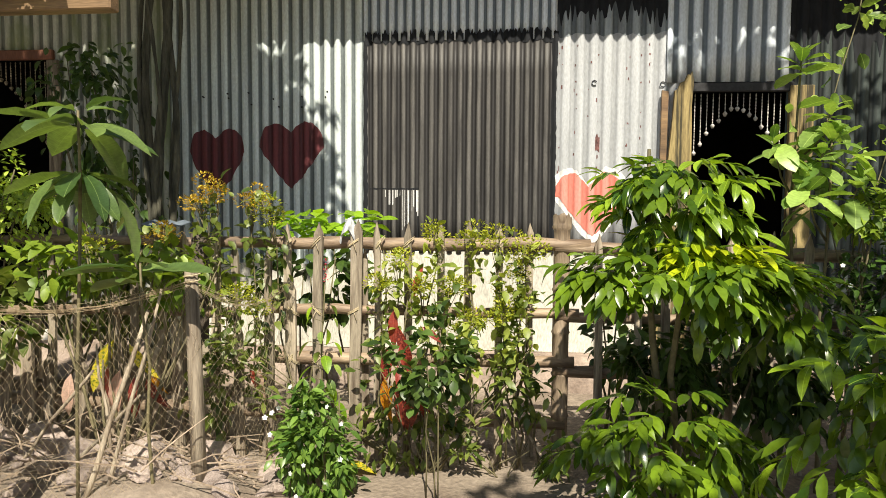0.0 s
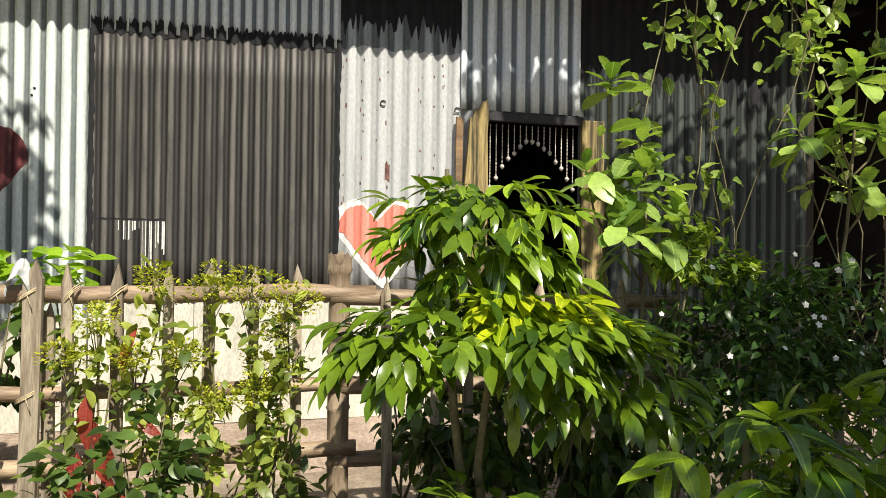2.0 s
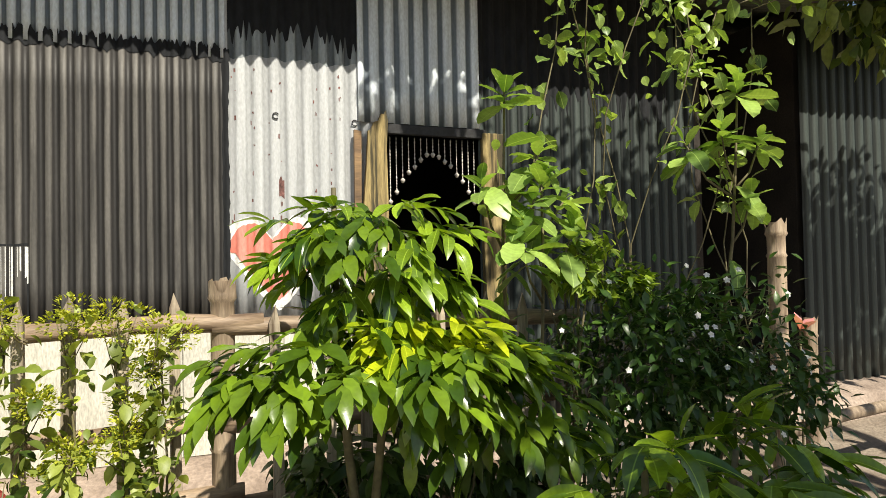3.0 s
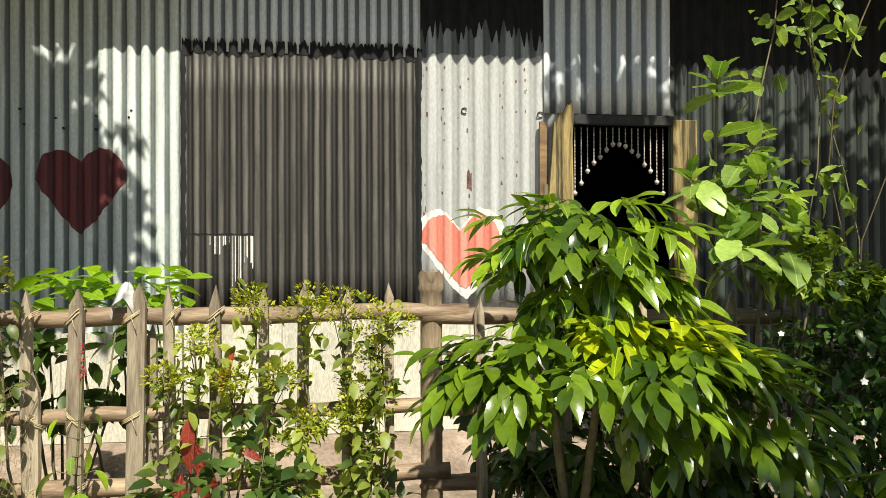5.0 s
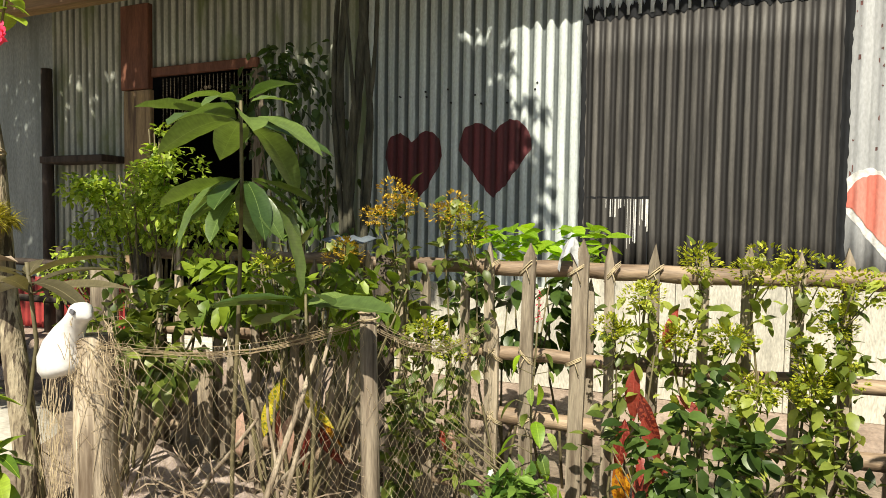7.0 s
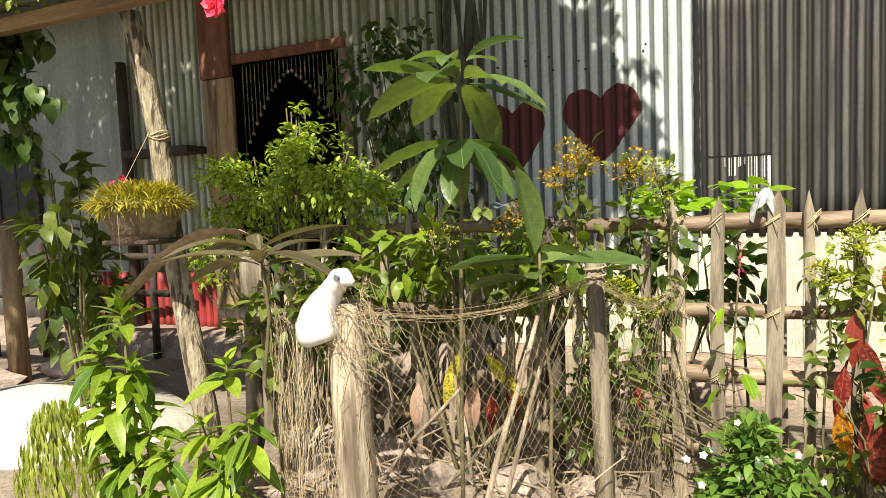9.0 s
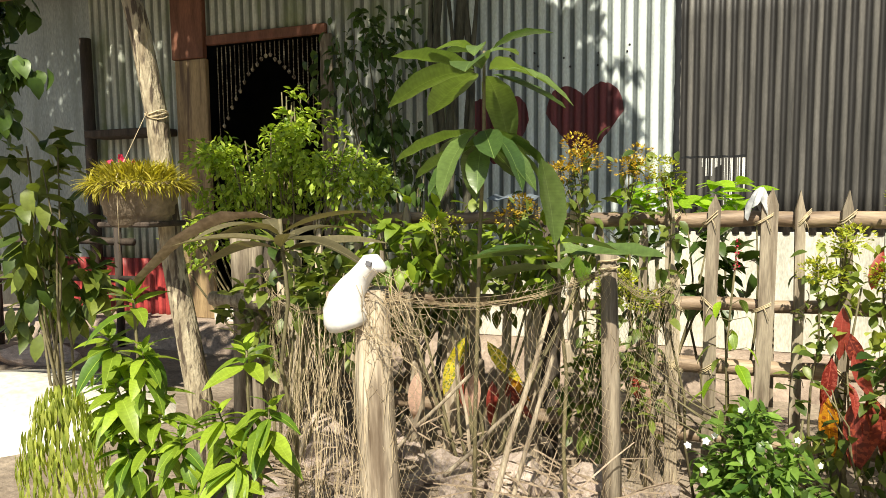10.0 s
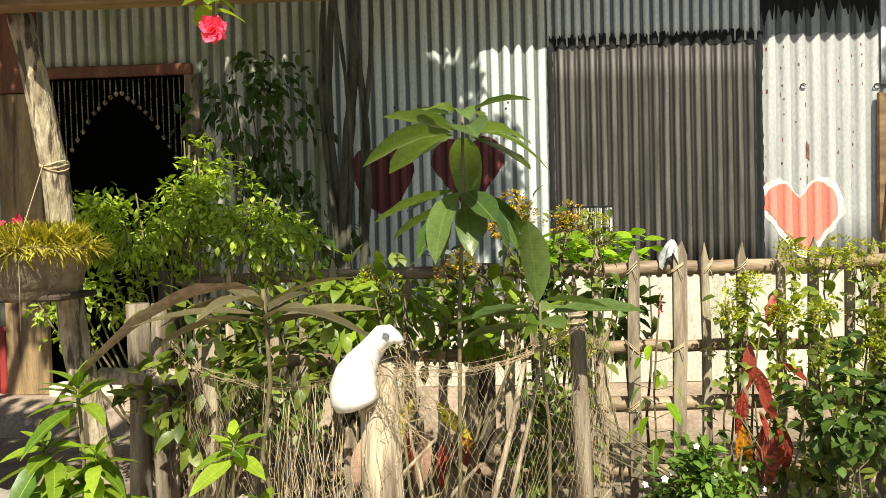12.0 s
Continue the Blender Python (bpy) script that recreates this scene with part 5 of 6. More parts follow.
bush("porch_bush", (-2.95, 3.25, 0), "bright small-leaved bush beside the doorway", (((-3.05, 3.10, 1.30), (0.38, 0.24, 0.24), 2300), ((-2.70, 3.06, 1.42), (0.22, 0.2, 0.2), 900), ((-2.75, 3.06, 1.60), (0.07, 0.07, 0.13), 170), ((-2.46, 2.98, 1.28), (0.27, 0.2, 0.24), 1000), ((-3.2, 3.0, 0.98), (0.3, 0.2, 0.17), 500)), [leaf_data(0.036, 0.019, 0.12, c, 3, 1.7) for c in (0.15, 0.4)], G["porch"], 65, 26, stem_n=6)
bush("leafy_shrub", (-1.75, 2.75, 0), "lime green leafy shrub growing through the fence", (((-1.95, 2.78, 0.98), (0.5, 0.18, 0.16), 170), ((-1.45, 2.85, 0.92), (0.25, 0.15, 0.2), 90)), [leaf_data(0.085, 0.046, 0.1, c, 4) for c in (0.2, 0.5)], G["bright"], 66, 16, stem_n=6)
bush("leafy_shrub", (-2.3, 2.95, 0), "dense mid green shrub behind the fence", (((-2.2, 3.3, 0.85), (0.75, 0.2, 0.35), 600),), [leaf_data(0.09, 0.045, 0.1, c, 4) for c in (0.2, 0.5)], G["mid"], 67, 24, stem_n=6)
bush("leafy_shrub", (-1.1, 3.4, 0), "dark leafy shrub behind the picket fence", (((-1.05, 3.42, 0.85), (0.36, 0.14, 0.22), 260),), [leaf_data(0.09, 0.05, 0.1, c, 4) for c in (0.2, 0.5)], G["dark"], 68, 14)
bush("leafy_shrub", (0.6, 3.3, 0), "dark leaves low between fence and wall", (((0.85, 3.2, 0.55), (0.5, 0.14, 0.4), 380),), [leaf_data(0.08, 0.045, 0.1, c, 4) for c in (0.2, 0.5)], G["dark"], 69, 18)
bush("wall_creeper", (-2.6, 4.2, 0), "dark creeper hanging beside the trunk", (((-2.85, 4.15, 2.0), (0.48, 0.18, 0.60), 420), ((-2.55, 4.2, 1.3), (0.36, 0.15, 0.5), 260)), [leaf_data(0.08, 0.046, 0.14, c, 4, 1.4) for c in (0.2, 0.5)], G["dark"], 70, 26, size=(0.5, 1.3), droop=0.8, category="creeper")
bush("porch_shrub", (-3.95, 2.75, 0), "leafy shrub standing under the pergola", (((-3.95, 2.65, 1.15), (0.22, 0.2, 0.45), 120), ((-4.2, 2.9, 0.75), (0.35, 0.2, 0.4), 240)), [leaf_data(0.13, 0.06, 0.1, c, 4) for c in (0.2, 0.5)], G["mid"], 71, 16, droop=0.5)
bush("hanging_creeper", (-3.85, 2.25, 2.1), "dark creeper hanging from the pergola", (((-3.95, 2.42, 1.80), (0.58, 0.2, 0.27), 620),), [leaf_data(0.08, 0.055, 0.1, c, 4) for c in (0.2, 0.5)], G["dark"], 72, 14, droop=0.7, category="creeper", stem_n=4)
bush("low_weeds", (0.05, 2.9, 0), "small green weeds at the foot of the fence", (((-0.12, 2.85, 0.10), (0.1, 0.08, 0.09), 60), ((0.25, 2.9, 0.12), (0.14, 0.08, 0.12), 90)), SMALL, G["mid"], 73, 6, category="weeds", stem_n=3, r=0.004)

bush("corner_shrub", (-2.6, 2.7, 0), "leafy stems crowding the corner posts", (((-2.6, 2.7, 0.72), (0.36, 0.2, 0.32), 260), ((-2.25, 2.65, 0.75), (0.3, 0.2, 0.25), 160)), [leaf_data(0.085, 0.042, 0.1, c, 4) for c in (0.2, 0.5)], G["mid"], 74, 16, stem_n=5)

bush("fence_weeds", (-0.3, 2.92, 0), "tangled olive green weeds at the foot of the fence", (((-0.38, 2.86, 0.34), (0.30, 0.10, 0.30), 250), ((0.10, 2.9, 0.42), (0.22, 0.09, 0.32), 190), ((-1.2, 2.84, 0.38), (0.25, 0.10, 0.32), 240)), [leaf_data(0.06, 0.03, 0.1, c, 3) for c in (0.2, 0.5)], G["mid"], 75, 18, category="weeds", stem_n=6, r=0.005)

# flowering stems that lean through the pickets
HEADS = [(-1.34, 1.37, 1), (-1.40, 1.30, 1), (-1.19, 1.33, 1), (-1.07, 1.27, 0), (-1.26, 0.86, 0), (-1.13, 0.80, 0), (-0.54, 0.93, 0), (-0.44, 1.02, 0), (-0.34, 0.92, 0), (-0.20, 0.90, 0),
         (-0.27, 1.17, 0), (-0.08, 1.15, 0), (0.03, 1.15, 0), (0.10, 0.86, 0), (0.16, 1.10, 0), (0.15, 1.0, 0), (0.02, 0.78, 0), (-0.12, 0.74, 0), (-1.62, 1.15, 1), (-1.95, 1.08, 0)]
BIT = [leaf_data(0.016, 0.011, 0.1, 0.2, 2)]
TINY = [leaf_data(0.055, 0.030, 0.14, c, 4, 1.5) for c in (0.2, 0.45)]
for i, (x, z, warm) in enumerate(HEADS):
    rg = random.Random(300 + i)
    y = 2.93 + rg.uniform(-0.04, 0.06)
    foot = Vector((x + rg.uniform(-0.15, 0.15), y + 0.05, 0))
    pl = thing("flowering_stem", foot, "thin leafy stem with yellow green flower heads" if not warm else "thin leafy stem with orange yellow flower heads", "plant", "flowering stems along the fence")
    pts = wobble(foot, (x, y, z), 6, 0.025, i)
    part("stem", tube("stem", pts, [0.006, 0.0055, 0.005, 0.0045, 0.004, 0.0035, 0.003], M["stem"], 5), pl)
    poses, heads = [], []
    for k in range(rg.randint(44, 74)):
        u = rg.uniform(0.45, 1.0) ** 0.6
        q = pts[int(u * 5.99)].lerp(pts[int(u * 5.99) + 1], u * 5.99 % 1)
        spread = 0.03 + 0.085 * u
        poses.append(leaf_pose(q + unit(rg) * spread * rg.random(), unit(rg) + Vector((0, -0.3, -0.15)), rg.uniform(-40, 40), rg.uniform(0.6, 1.3)))
    for c in range(4):
        cc = Vector((x, y, z)) + Vector((rg.uniform(-0.06, 0.06), rg.uniform(-0.05, 0.02), rg.uniform(-0.06, 0.02)))
        part("twig", tube("twig", [pts[-2], cc], 0.002, M["stem"], 4), pl)
        for k in range(90):
            o = unit(rg)
            heads.append(leaf_pose(cc + Vector((o.x * 0.048, o.y * 0.04, o.z * 0.032)), o + Vector((0, 0, 0.6)), rg.uniform(-30, 30), rg.uniform(0.6, 1.2)))
    part("leaves", foliage("leaves", poses, TINY, G["mid" if i % 3 == 0 or x < -1.0 else "lime"]), pl)
    part("flower_head", foliage("flower_head", heads, BIT, G["orange_head" if warm else "head"]), pl)

# broad bright leaves behind the fence
BROAD = [leaf_mesh(G["broad"], ln=0.17, wd=0.085, fold=0.08, curl=c, seg=5) for c in (0.15, 0.35)]
rg = random.Random(81)
bl = thing("broad_leaf_plant", (-0.95, 3.65, 0), "low plant with broad bright green leaves", "plant")
stems(bl, [((-0.95 + 0.1 * k, 3.65, 0), (-1.1 + 0.15 * k, 3.62, 1.05)) for k in range(4)], 0.008)
for k in range(120):
    c = Vector((rg.uniform(-1.26, -0.66), 3.6 + rg.uniform(-0.1, 0.1), rg.uniform(1.07, 1.24)))
    a = rg.uniform(0, 6.28)
    place_leaf(bl, rg.choice(BROAD), leaf_pose(c, (math.cos(a), math.sin(a) * 0.6 - 0.3, rg.uniform(-0.35, 0.35)), rg.uniform(-35, 35), rg.uniform(0.4, 0.85)))

# red spike plant at the fence
sp = thing("spike_plant", (-0.86, 2.95, 0), "slender plant with pointed leaves and a magenta flower spike", "plant")
part("stem", tube("stem", wobble((-0.84, 2.95, -0.02), (-0.80, 2.93, 0.98), 5, 0.012, 3), 0.004, M["stem"], 5), sp)
HEART = [leaf_mesh(G[c], ln=0.115, wd=0.06, fold=0.12, curl=0.35, seg=7, belly=0.35, tip=1.5) for c in ("broad", "vine")]
for k in range(18):
    z, a = 0.30 + 0.058 * (k // 2), (k // 2) * 1.3 + math.pi * (k % 2) + rg.uniform(-0.3, 0.3)
    out = Vector((math.cos(a), 0.7 * math.sin(a) - 0.2, 0))
    foot, tip = Vector((-0.82, 2.94, z)), Vector((-0.82, 2.94, z + 0.02)) + out * 0.06
    part("leaf_stalk", tube("leaf_stalk", [foot, tip], 0.0018, M["stem"], 4), sp)
    place_leaf(sp, HEART[k % 2], leaf_pose(tip, out + Vector((0, 0, rg.uniform(-1.3, -0.3))), rg.uniform(-30, 30), rg.uniform(0.7, 1.05) - 0.02 * k))
part("flower_spike", foliage("flower_spike", [leaf_pose((-0.80 + rg.uniform(-0.008, 0.008), 2.93 + rg.uniform(-0.008, 0.008), 0.90 + 0.0035 * k), unit(rg) + Vector((0, 0, 0.5)), 0, 0.8) for k in range(34)], BIT, G["petal_red"]), sp, "magenta flower spike")

# crotons with coloured leaves
CRO = {c: leaf_mesh(G[c], ln=0.24, wd=0.066, fold=0.14, curl=0.3, seg=6, wavy=0.04) for c in ("red", "darkred", "orange", "yellow", "pink")}


def croton(at, label, leaves, tops):
    cr = thing("croton", at, label, "plant")
    stems(cr, [(Vector(at) - Vector((0, 0, 0.02)), t) for t in tops], 0.007)
    for k, (c, p, d, s) in enumerate(leaves):
        place_leaf(cr, CRO[c], leaf_pose(p, d, (-25, 15, 30, -10)[k % 4], s, (0, -1, 0.3)))


croton((-0.42, 2.98, 0), "croton with hanging red and orange spotted leaves", [
    ("red", (-0.37, 2.93, 0.84), (0.12, -0.1, 1), 0.62), ("red", (-0.46, 2.9, 0.78), (-0.1, -0.2, -1), 0.8), ("red", (-0.43, 2.88, 0.62), (0.25, -0.3, -0.9), 0.7),
    ("red", (-0.49, 2.9, 0.60), (-0.08, -0.2, -1), 0.8), ("darkred", (-0.38, 2.88, 0.50), (0.12, -0.15, -1), 1.25), ("darkred", (-0.42, 2.87, 0.47), (0.0, -0.2, -1), 1.2),
    ("orange", (-0.50, 2.88, 0.46), (-0.02, -0.15, -1), 0.95), ("darkred", (-0.35, 2.9, 0.46), (0.28, -0.1, -1), 1.0), ("red", (-0.44, 2.87, 0.52), (0.15, -0.5, -0.6), 0.5),
    ("darkred", (-0.45, 2.9, 0.70), (0.3, -0.2, -0.8), 0.8), ("orange", (-0.47, 2.9, 0.42), (-0.2, -0.2, -0.9), 0.55), ("red", (-0.33, 2.9, 0.70), (0.5, -0.2, -0.3), 0.5)],
    [(-0.40, 2.93, 0.85), (-0.44, 2.9, 0.55)])
croton((-1.8, 2.85, 0), "croton with yellow, red and faded pink leaves behind the net", [
    ("yellow", (-1.80, 2.80, 0.62), (-0.35, -0.2, -0.8), 0.95), ("yellow", (-1.72, 2.80, 0.60), (0.5, -0.2, -0.6), 0.9), ("red", (-1.82, 2.80, 0.50), (-0.15, -0.2, -0.9), 0.8),
    ("pink", (-1.76, 2.78, 0.48), (-0.12, -0.2, -1), 1.0), ("red", (-1.70, 2.80, 0.44), (0.1, -0.2, -1), 0.85), ("darkred", (-1.66, 2.82, 0.44), (0.45, -0.2, -0.6), 0.8),
    ("orange", (-1.64, 2.82, 0.50), (0.4, -0.2, -0.8), 0.7), ("pink", (-2.02, 2.8, 0.45), (-0.1, -0.2, -1), 0.9), ("yellow", (-1.86, 2.8, 0.55), (-0.1, -0.3, -0.9), 0.8),
    ("pink", (-1.12, 2.9, 0.48), (0.05, -0.2, -1), 0.7), ("red", (-1.16, 2.9, 0.50), (0.1, -0.2, -1), 0.6)], [(-1.78, 2.8, 0.62), (-1.68, 2.82, 0.52)])
solid("fallen_leaf", CRO["yellow"], "fallen yellow spotted leaf on the ground", "leaf", "", leaf_pose((-0.72, 2.85, 0.05), (1, -0.1, 0.05), 10, 0.8))

# big-leaved sapling
SAP = [leaf_mesh(G["sapling"], ln=0.30, wd=0.112, fold=0.16, curl=c, seg=9, wavy=0.025, tip=1.7, belly=0.55) for c in (0.12, 0.32, 0.55)]
rg = random.Random(91)
sap = thing("mango_sapling", (-1.60, 2.28, 0), "tall sapling with whorls of long dull green leaves", "tree")
pts = [Vector(p) for p in ((-1.63, 2.28, -0.03), (-1.62, 2.28, 0.5), (-1.61, 2.3, 1.0), (-1.59, 2.29, 1.35), (-1.585, 2.28, 1.62))]
part("stem", tube("stem", pts, [0.0075, 0.007, 0.0065, 0.006, 0.0045], M["stem"], 8), sap)
for z, n, lift, s0 in ((1.61, 5, 0.4, 0.6), (1.56, 8, -0.02, 1.0), (1.39, 8, -0.28, 0.88), (1.35, 7, -0.42, 0.8)):
    for k in range(n):
        a = 2 * math.pi * k / n + z * 7 + rg.uniform(-0.25, 0.25)
        d = Vector((math.cos(a), math.sin(a), lift + rg.uniform(-0.25, 0.2)))
        place_leaf(sap, rg.choice(SAP), leaf_pose(Vector((-1.59, 2.29, z)) + d * 0.03, d, rg.uniform(-25, 25), s0 * rg.uniform(0.75, 1.1)))
sap2 = thing("mango_sapling", (-1.30, 2.32, 0), "smaller sapling with a few broad long leaves", "tree")
part("stem", tube("stem", wobble((-1.32, 2.32, -0.03), (-1.36, 2.30, 1.06), 5, 0.01, 4), [0.0075, 0.007, 0.0065, 0.006, 0.0055, 0.004], M["stem"], 7), sap2)
for d, s, p in (((-0.05, -0.15, 1), 0.9, (-1.37, 2.29, 1.03)), ((1, -0.1, 0.12), 0.95, (-1.33, 2.29, 1.0)), ((0.8, -0.5, 0.05), 0.7, (-1.35, 2.28, 1.04)), ((-0.9, -0.2, 0.05), 0.9, (-1.38, 2.28, 1.0)),
                ((-0.7, -0.5, 0.05), 0.8, (-1.38, 2.28, 1.02)), ((0.3, 0.8, 0.1), 0.7, (-1.36, 2.3, 1.0)), ((-1, 0.3, -0.1), 0.9, (-1.36, 2.3, 0.96)), ((0.2, -0.9, 0.1), 0.6, (-1.36, 2.27, 0.98))):
    place_leaf(sap2, SAP[0], leaf_pose(p, d, rg.uniform(-20, 20), s))

# shrubs in the sunny yard
SHR = [leaf_mesh(G["shrub"], ln=0.165, wd=0.060, fold=0.14, curl=c, seg=5) for c in (0.2, 0.45, 0.7)]
SHRUB = "fresh green shrub with pointed leaves in the sun"
branching_plant((-2.52, 1.86, 0), (-2.54, 1.83, 0.91), (((-2.61, 1.80, 0.78), 12), ((-2.48, 1.80, 0.75), 12), ((-2.55, 1.76, 0.66), 12), ((-2.64, 1.82, 0.58), 11), ((-2.45, 1.82, 0.56), 11), ((-2.54, 1.78, 0.46), 10)), SHRUB, 501, 0.80, SHR, "yard_shrub", 0.008, 64)
branching_plant((-2.19, 1.90, 0), (-2.17, 1.86, 0.76), (((-2.10, 1.86, 0.60), 9), ((-2.26, 1.84, 0.58), 9), ((-2.19, 1.82, 0.46), 8)), SHRUB, 502, 0.72, SHR, "yard_shrub", 0.007, 40)
branching_plant((-2.36, 1.82, 0), (-2.36, 1.80, 0.50), (((-2.42, 1.78, 0.40), 7), ((-2.30, 1.78, 0.36), 7)), SHRUB, 503, 0.62, SHR, "yard_shrub", 0.006, 22)
WILL = [leaf_data(0.05, 0.0075, 0.1, 0.3, 3)]
rg = random.Random(95)
will = thing("drooping_plant", (-2.72, 1.72, 0), "pale green drooping narrow-leaved plant", "plant")
stems(will, [((-2.72, 1.72, -0.02), (-2.72, 1.72, 0.6))], 0.01)
poses = []
for k in range(760):
    a, u = rg.uniform(0, 6.28), rg.random()
    rr = 0.03 + 0.09 * math.sqrt(u)
    poses.append(leaf_pose((-2.72 + rr * math.cos(a), 1.72 + rr * math.sin(a), 0.64 - 0.40 * u * rg.uniform(0.5, 1.1)), (0.25 * math.cos(a), 0.25 * math.sin(a), -1), rg.uniform(-40, 40), rg.uniform(0.8, 1.4)))
part("leaves", foliage("leaves", poses, WILL, G["willow"]), will)
spk = thing("spiky_plant", (-2.50, 1.62, 0), "low tuft of narrow dark spiky leaves", "plant")
part("leaves", foliage("leaves", [leaf_pose((-2.5, 1.62, 0.12), (math.cos(k * 2.4), math.sin(k * 2.4), 0.35 + 0.9 * rg.random()), 0, rg.uniform(0.8, 1.2)) for k in range(46)], [leaf_data(0.24, 0.016, 0.2, 0.25, 4)], G["mid"]), spk)
part("stem", tube("stem", [(-2.5, 1.62, -0.03), (-2.5, 1.62, 0.14)], 0.02, M["stem"], 7), spk)

# cordyline with a dried leaf
cord = thing("cordyline", (-2.12, 1.98, 0), "olive brown plant with long strap leaves, one dried", "plant")
OLV = [leaf_mesh(G["olive"], ln=0.32, wd=0.066, fold=0.15, curl=c, seg=7) for c in (0.25, 0.5)]
part("stem", tube("stem", wobble((-2.12, 2.0, -0.03), (-2.12, 1.97, 1.12), 5, 0.02, 5), 0.006, M["stem"], 7), cord)
for k in range(10):
    a = k * 2.4 + 0.4
    place_leaf(cord, OLV[k % 2], leaf_pose((-2.12, 1.97, 1.02 + 0.007 * k), (math.cos(a), 0.7 * math.sin(a), 0.15 + 0.3 * rg.random()), rg.uniform(-20, 20), rg.uniform(0.7, 1.0)))
part("leaf", mesh_of("leaf", *leaf_data(0.5, 0.078, 0.35, 0.8, 10, wavy=0.06), M["dry"], True), cord, "dried brown curled leaf", leaf_pose((-2.13, 1.95, 1.12), (-1, -0.15, 0.18), 10, 1.0))

# moss in the planter
rg = random.Random(96)
poses = []
for k in range(2600):
    a, r = rg.uniform(0, 6.28), 0.155 * math.sqrt(rg.random())
    hang = r > 0.115
    poses.append(leaf_pose((-2.92 + r * math.cos(a) * 1.15, 2.26 + r * math.sin(a), 1.25 + 0.02 * rg.random() - 0.02 * hang), (math.cos(a) * r * 3 + rg.uniform(-0.7, 0.7), math.sin(a) * r * 3 + rg.uniform(-0.7, 0.7), (1.1 if not hang else 0.1) + rg.uniform(-0.5, 0.5)), 0, rg.uniform(0.6, 1.9)))
mo = thing("planter_moss", (-2.92, 2.26, 1.24), "golden green trailing plant filling the planter", "plant")
part("moss_cover", foliage("moss_cover", poses, [leaf_data(0.045, 0.0045, 0.1, 0.35, 3)], G["moss"]), mo)
PORT = flower_mesh(G["petal_red"], 5, 0.016, 0.013, 25)
for k in range(4):
    part("flower", PORT, mo, "", pose(-2.99 + 0.025 * k, 2.2 + 0.03 * (k % 2), 1.318 + 0.008 * (k % 3), 40 + 20 * k, 15 * k, 40 * k))

# roof creeper and hibiscus
def ruffled_flower():
    """A double flower: four whorls of waved petals, each tipped and turned a little otherwise."""
    rng = random.Random(12)
    chunks = []
    for lay, (count, ln, cup) in enumerate(((6, 0.047, 2), (6, 0.042, 26), (5, 0.033, 48), (4, 0.024, 68))):
        for k in range(count):
            s = rng.uniform(0.82, 1.12)
            v, f = leaf_data(ln * s, 0.034 * s, rng.uniform(-0.1, 0.25), rng.uniform(-0.1, 0.55), 6, 0.55, 0.62, 0.10)
            m = Matrix.Rotation(2 * math.pi * (k + 0.5 * lay + rng.uniform(-0.22, 0.22)) / count, 4, "Z") @ Matrix.Rotation(radians(cup + rng.uniform(-14, 14)), 4, "X") @ Matrix.Rotation(radians(rng.uniform(-28, 28)), 4, "Y")
            chunks.append(([m @ Vector(q) for q in v], f))
    v, f = join_data(chunks)
    return mesh_of("flower", v, f, G["petal_red"], True)


HIB = ruffled_flower()
rg = random.Random(97)
rc = thing("roof_creeper", (-2.6, 2.3, 2.12), "green hibiscus creeper spread over the porch roof edge", "creeper")
poses = []
for k in range(4600):
    x = rg.uniform(-4.8, -1.6)
    y = 2.14 + abs(rg.gauss(0, 0.08))
    z = 2.07 + 0.3 * (y - 2.2) + rg.random() * (0.09 + 0.18 * max(0, noise.noise(Vector((x * 2, y * 2, 1))) + 0.4))
    poses.append(leaf_pose((x, y, z), unit(rg) + Vector((0, -0.4, 0.2)), rg.uniform(-30, 30), rg.uniform(0.6, 1.3)))
part("leaves", foliage("leaves", poses, [leaf_data(0.046, 0.029, 0.1, c, 4) for c in (0.2, 0.45)], G["porch"]), rc)
for k, (x, y, z) in enumerate(((-3.72, 2.14, 2.10), (-1.98, 2.2, 2.13), (-1.78, 2.22, 2.15), (-2.62, 2.16, 2.2))):
    part("flower", HIB, rc, "crimson double flower", pose(x, y, z, 75, 0, 30 * k))
hb = thing("hibiscus_twig", (-2.23, 2.0, 2.06), "hanging hibiscus twig with one crimson double flower", "flower")
part("twig", tube("twig", [(-2.25, 2.28, 2.10), (-2.24, 2.12, 2.06), (-2.235, 2.0, 1.95), (-2.23, 1.98, 1.83)], 0.004, M["stem"], 5), hb)
part("flower", HIB, hb, "crimson double flower", pose(-2.225, 1.965, 1.80, 105, 0, 15))
HL = leaf_mesh(G["shrub"], ln=0.085, wd=0.05, fold=0.1, curl=0.3, seg=5)
for k in range(10):
    a = k * 2.4
    place_leaf(hb, HL, leaf_pose((-2.235, 2.0, 1.86 + 0.012 * k), (math.cos(a), math.sin(a) * 0.7, -0.1), rg.uniform(-20, 20), rg.uniform(0.7, 1.1)))
pk = thing("pink_bloom", (3.10, 3.16, 0.5), "faded pink bloom beside the bamboo post", "flower")
part("stem", tube("stem", [(3.12, 3.18, 0.0), (3.10, 3.16, 0.9)], 0.006, M["stem"], 5), pk)
part("flower", flower_mesh(G["petal_pink"], 4, 0.10, 0.06, 60), pk, "", pose(3.10, 3.16, 0.90, 15, 10, 0))

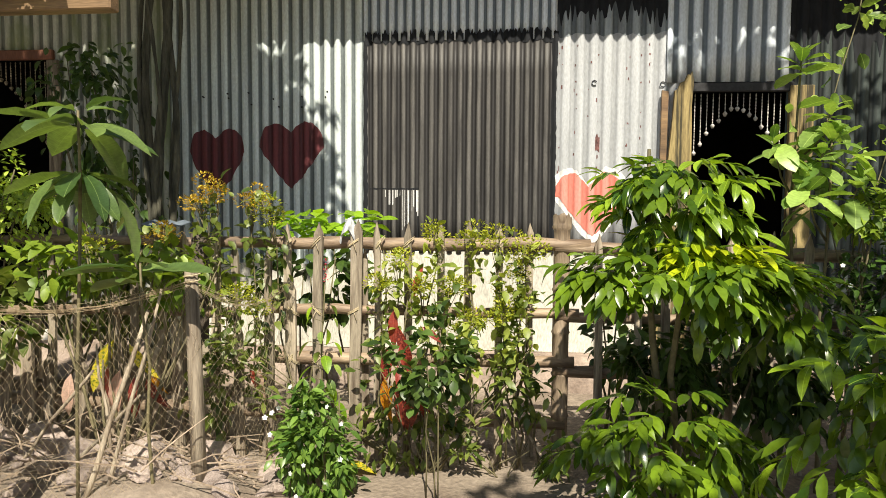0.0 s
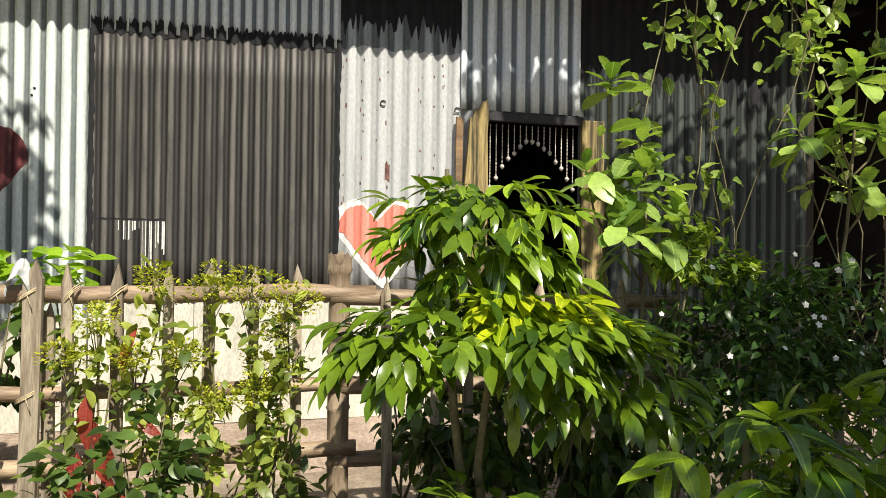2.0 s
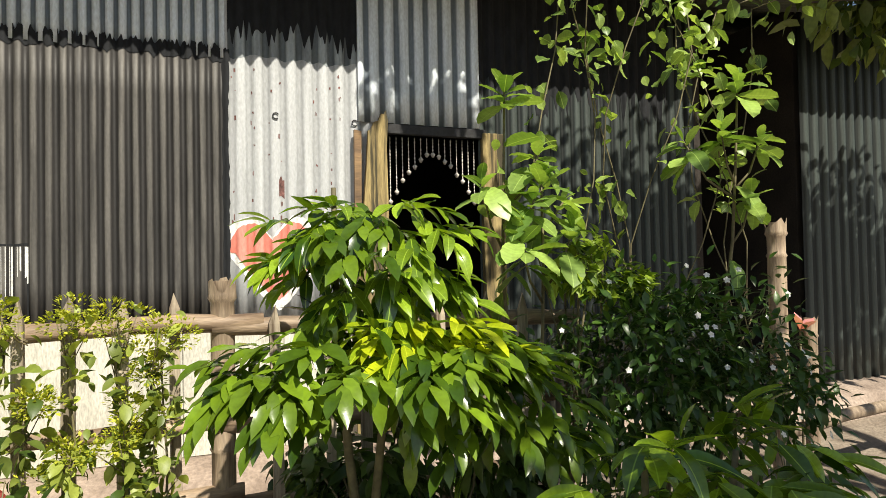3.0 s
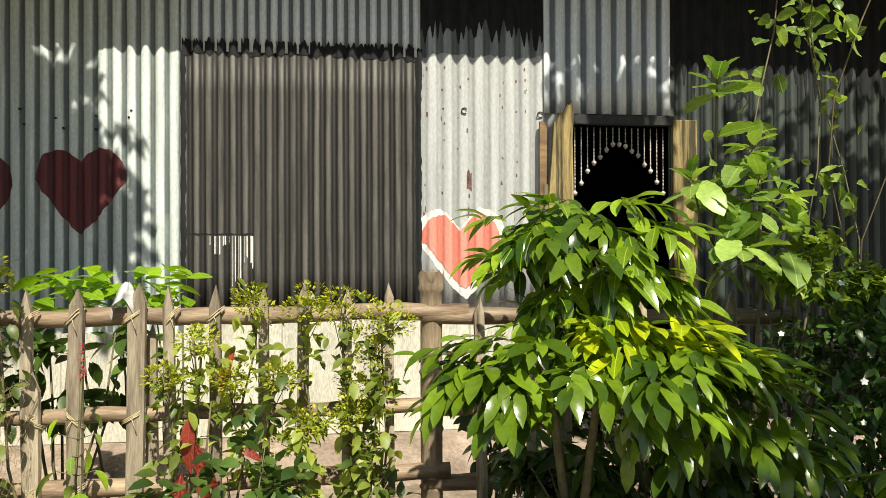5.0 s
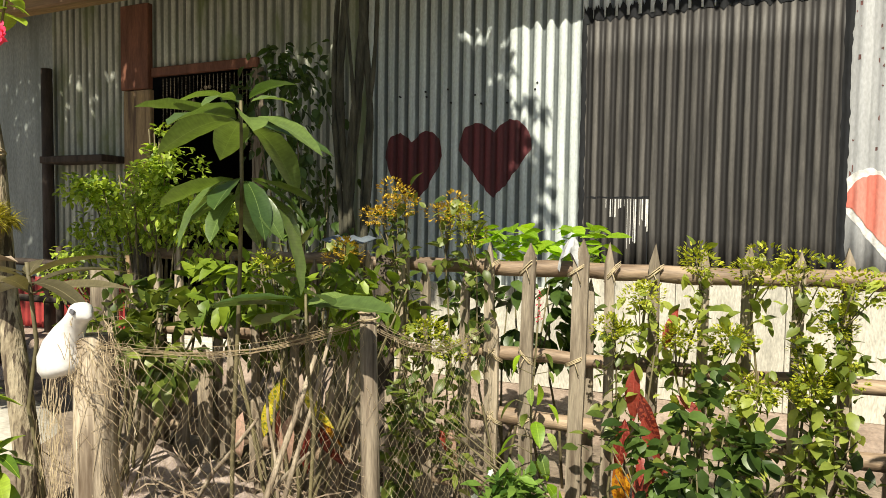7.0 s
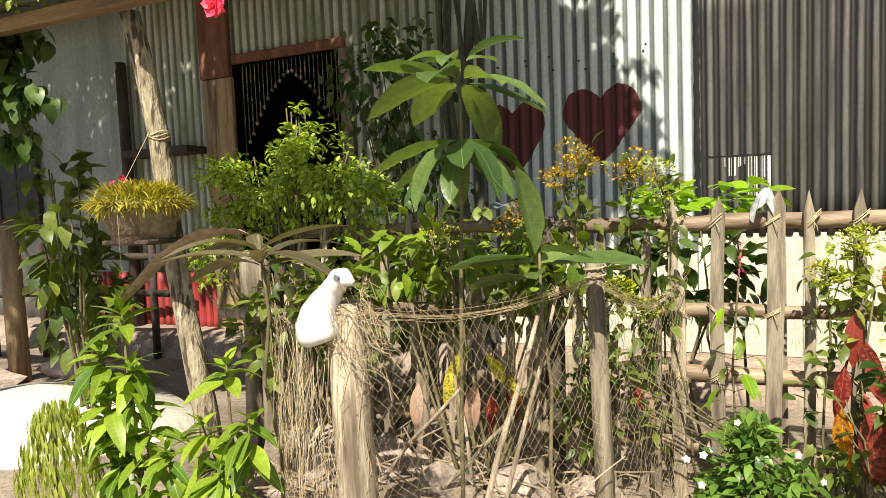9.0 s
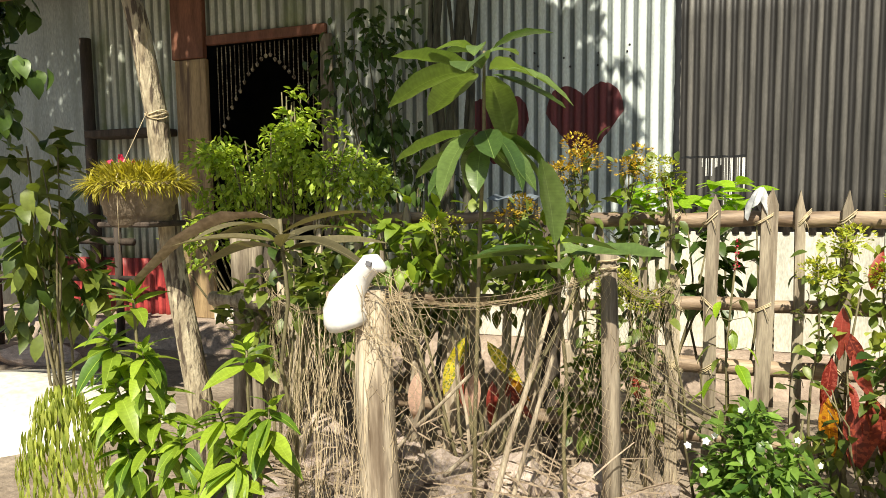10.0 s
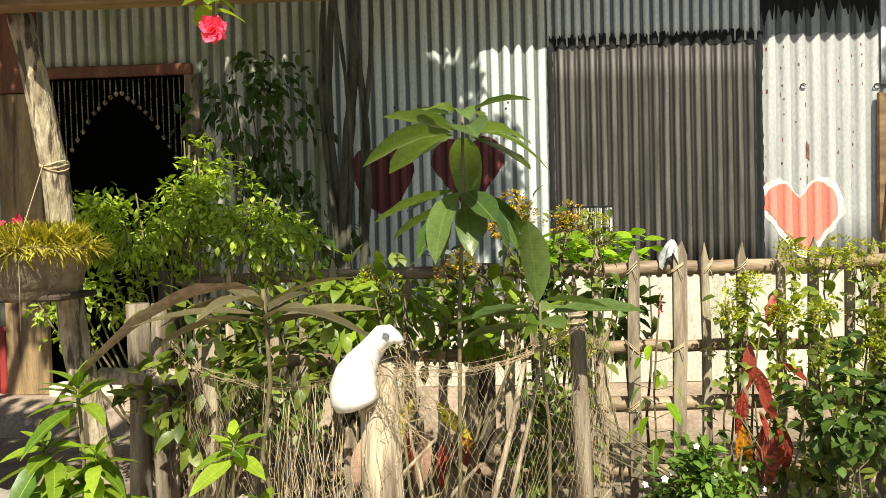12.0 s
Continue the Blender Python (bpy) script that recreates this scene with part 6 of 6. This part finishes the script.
# trees that shade the yard from outside the view
CAN = [leaf_data(0.15, 0.07, 0.1, c, 3) for c in (0.15, 0.35)]


def shade_tree(at, label, crowns, seed):
    rg = random.Random(seed)
    tr = thing("shade_tree", at, label, "tree")
    top = Vector(at) + Vector((0, 0, 2.9))
    part("trunk", tube("trunk", wobble(Vector(at) - Vector((0, 0, 0.1)), top, 6, 0.05, seed), [0.15, 0.14, 0.13, 0.12, 0.11, 0.10, 0.09], M["bark"], 10, 0.06, seed), tr)
    for k, (c, rad, n) in enumerate(crowns):
        c = Vector(c)
        part("limb", tube("limb", wobble(top, c, 5, 0.08, seed + k), [0.08, 0.07, 0.06, 0.05, 0.035, 0.02], M["bark"], 7), tr)
        for q in range(6):
            o = unit(rg)
            part("twig", tube("twig", wobble(c, c + Vector((o.x * rad[0], o.y * rad[1], o.z * rad[2])) * 0.8, 3, 0.04, q), [0.018, 0.013, 0.009, 0.005], M["bark"], 5), tr)
        part("crown", foliage("crown", clump_poses(rg, c, rad, n, 0.3, (0.7, 1.2), 0.0, 0), CAN, G["mid"]), tr)


shade_tree((-4.9, 0.0, 0), "tree outside the yard shading part of the wall", (((-1.92, 2.95, 3.80), (0.84, 0.52, 0.88), 5600), ((-1.08, 2.95, 3.55), (0.25, 0.35, 0.6), 150),
                                                                                ((-4.1, 2.85, 3.92), (2.4, 0.7, 0.9), 7500), ((-6.6, 2.75, 3.85), (1.8, 0.8, 0.9), 5500), ((-4.5, 1.15, 3.6), (1.35, 0.5, 0.35), 2600)), 201)
shade_tree((4.2, -0.5, 0), "large tree outside the yard shading the passage", (((3.95, 2.66, 3.65), (2.0, 0.8, 0.8), 2700), ((2.6, -0.15, 3.7), (1.35, 1.25, 0.4), 2300), ((1.9, -0.62, 3.7), (0.60, 0.75, 0.35), 1100), ((5.6, 3.2, 2.95), (1.4, 0.6, 0.75), 1900), ((4.2, 3.3, 2.8), (1.0, 0.35, 0.42), 800), ((1.95, 2.98, 4.37), (0.5, 0.25, 0.25), 260), ((0.64, -0.52, 3.45), (0.34, 0.4, 0.25), 380)), 202)
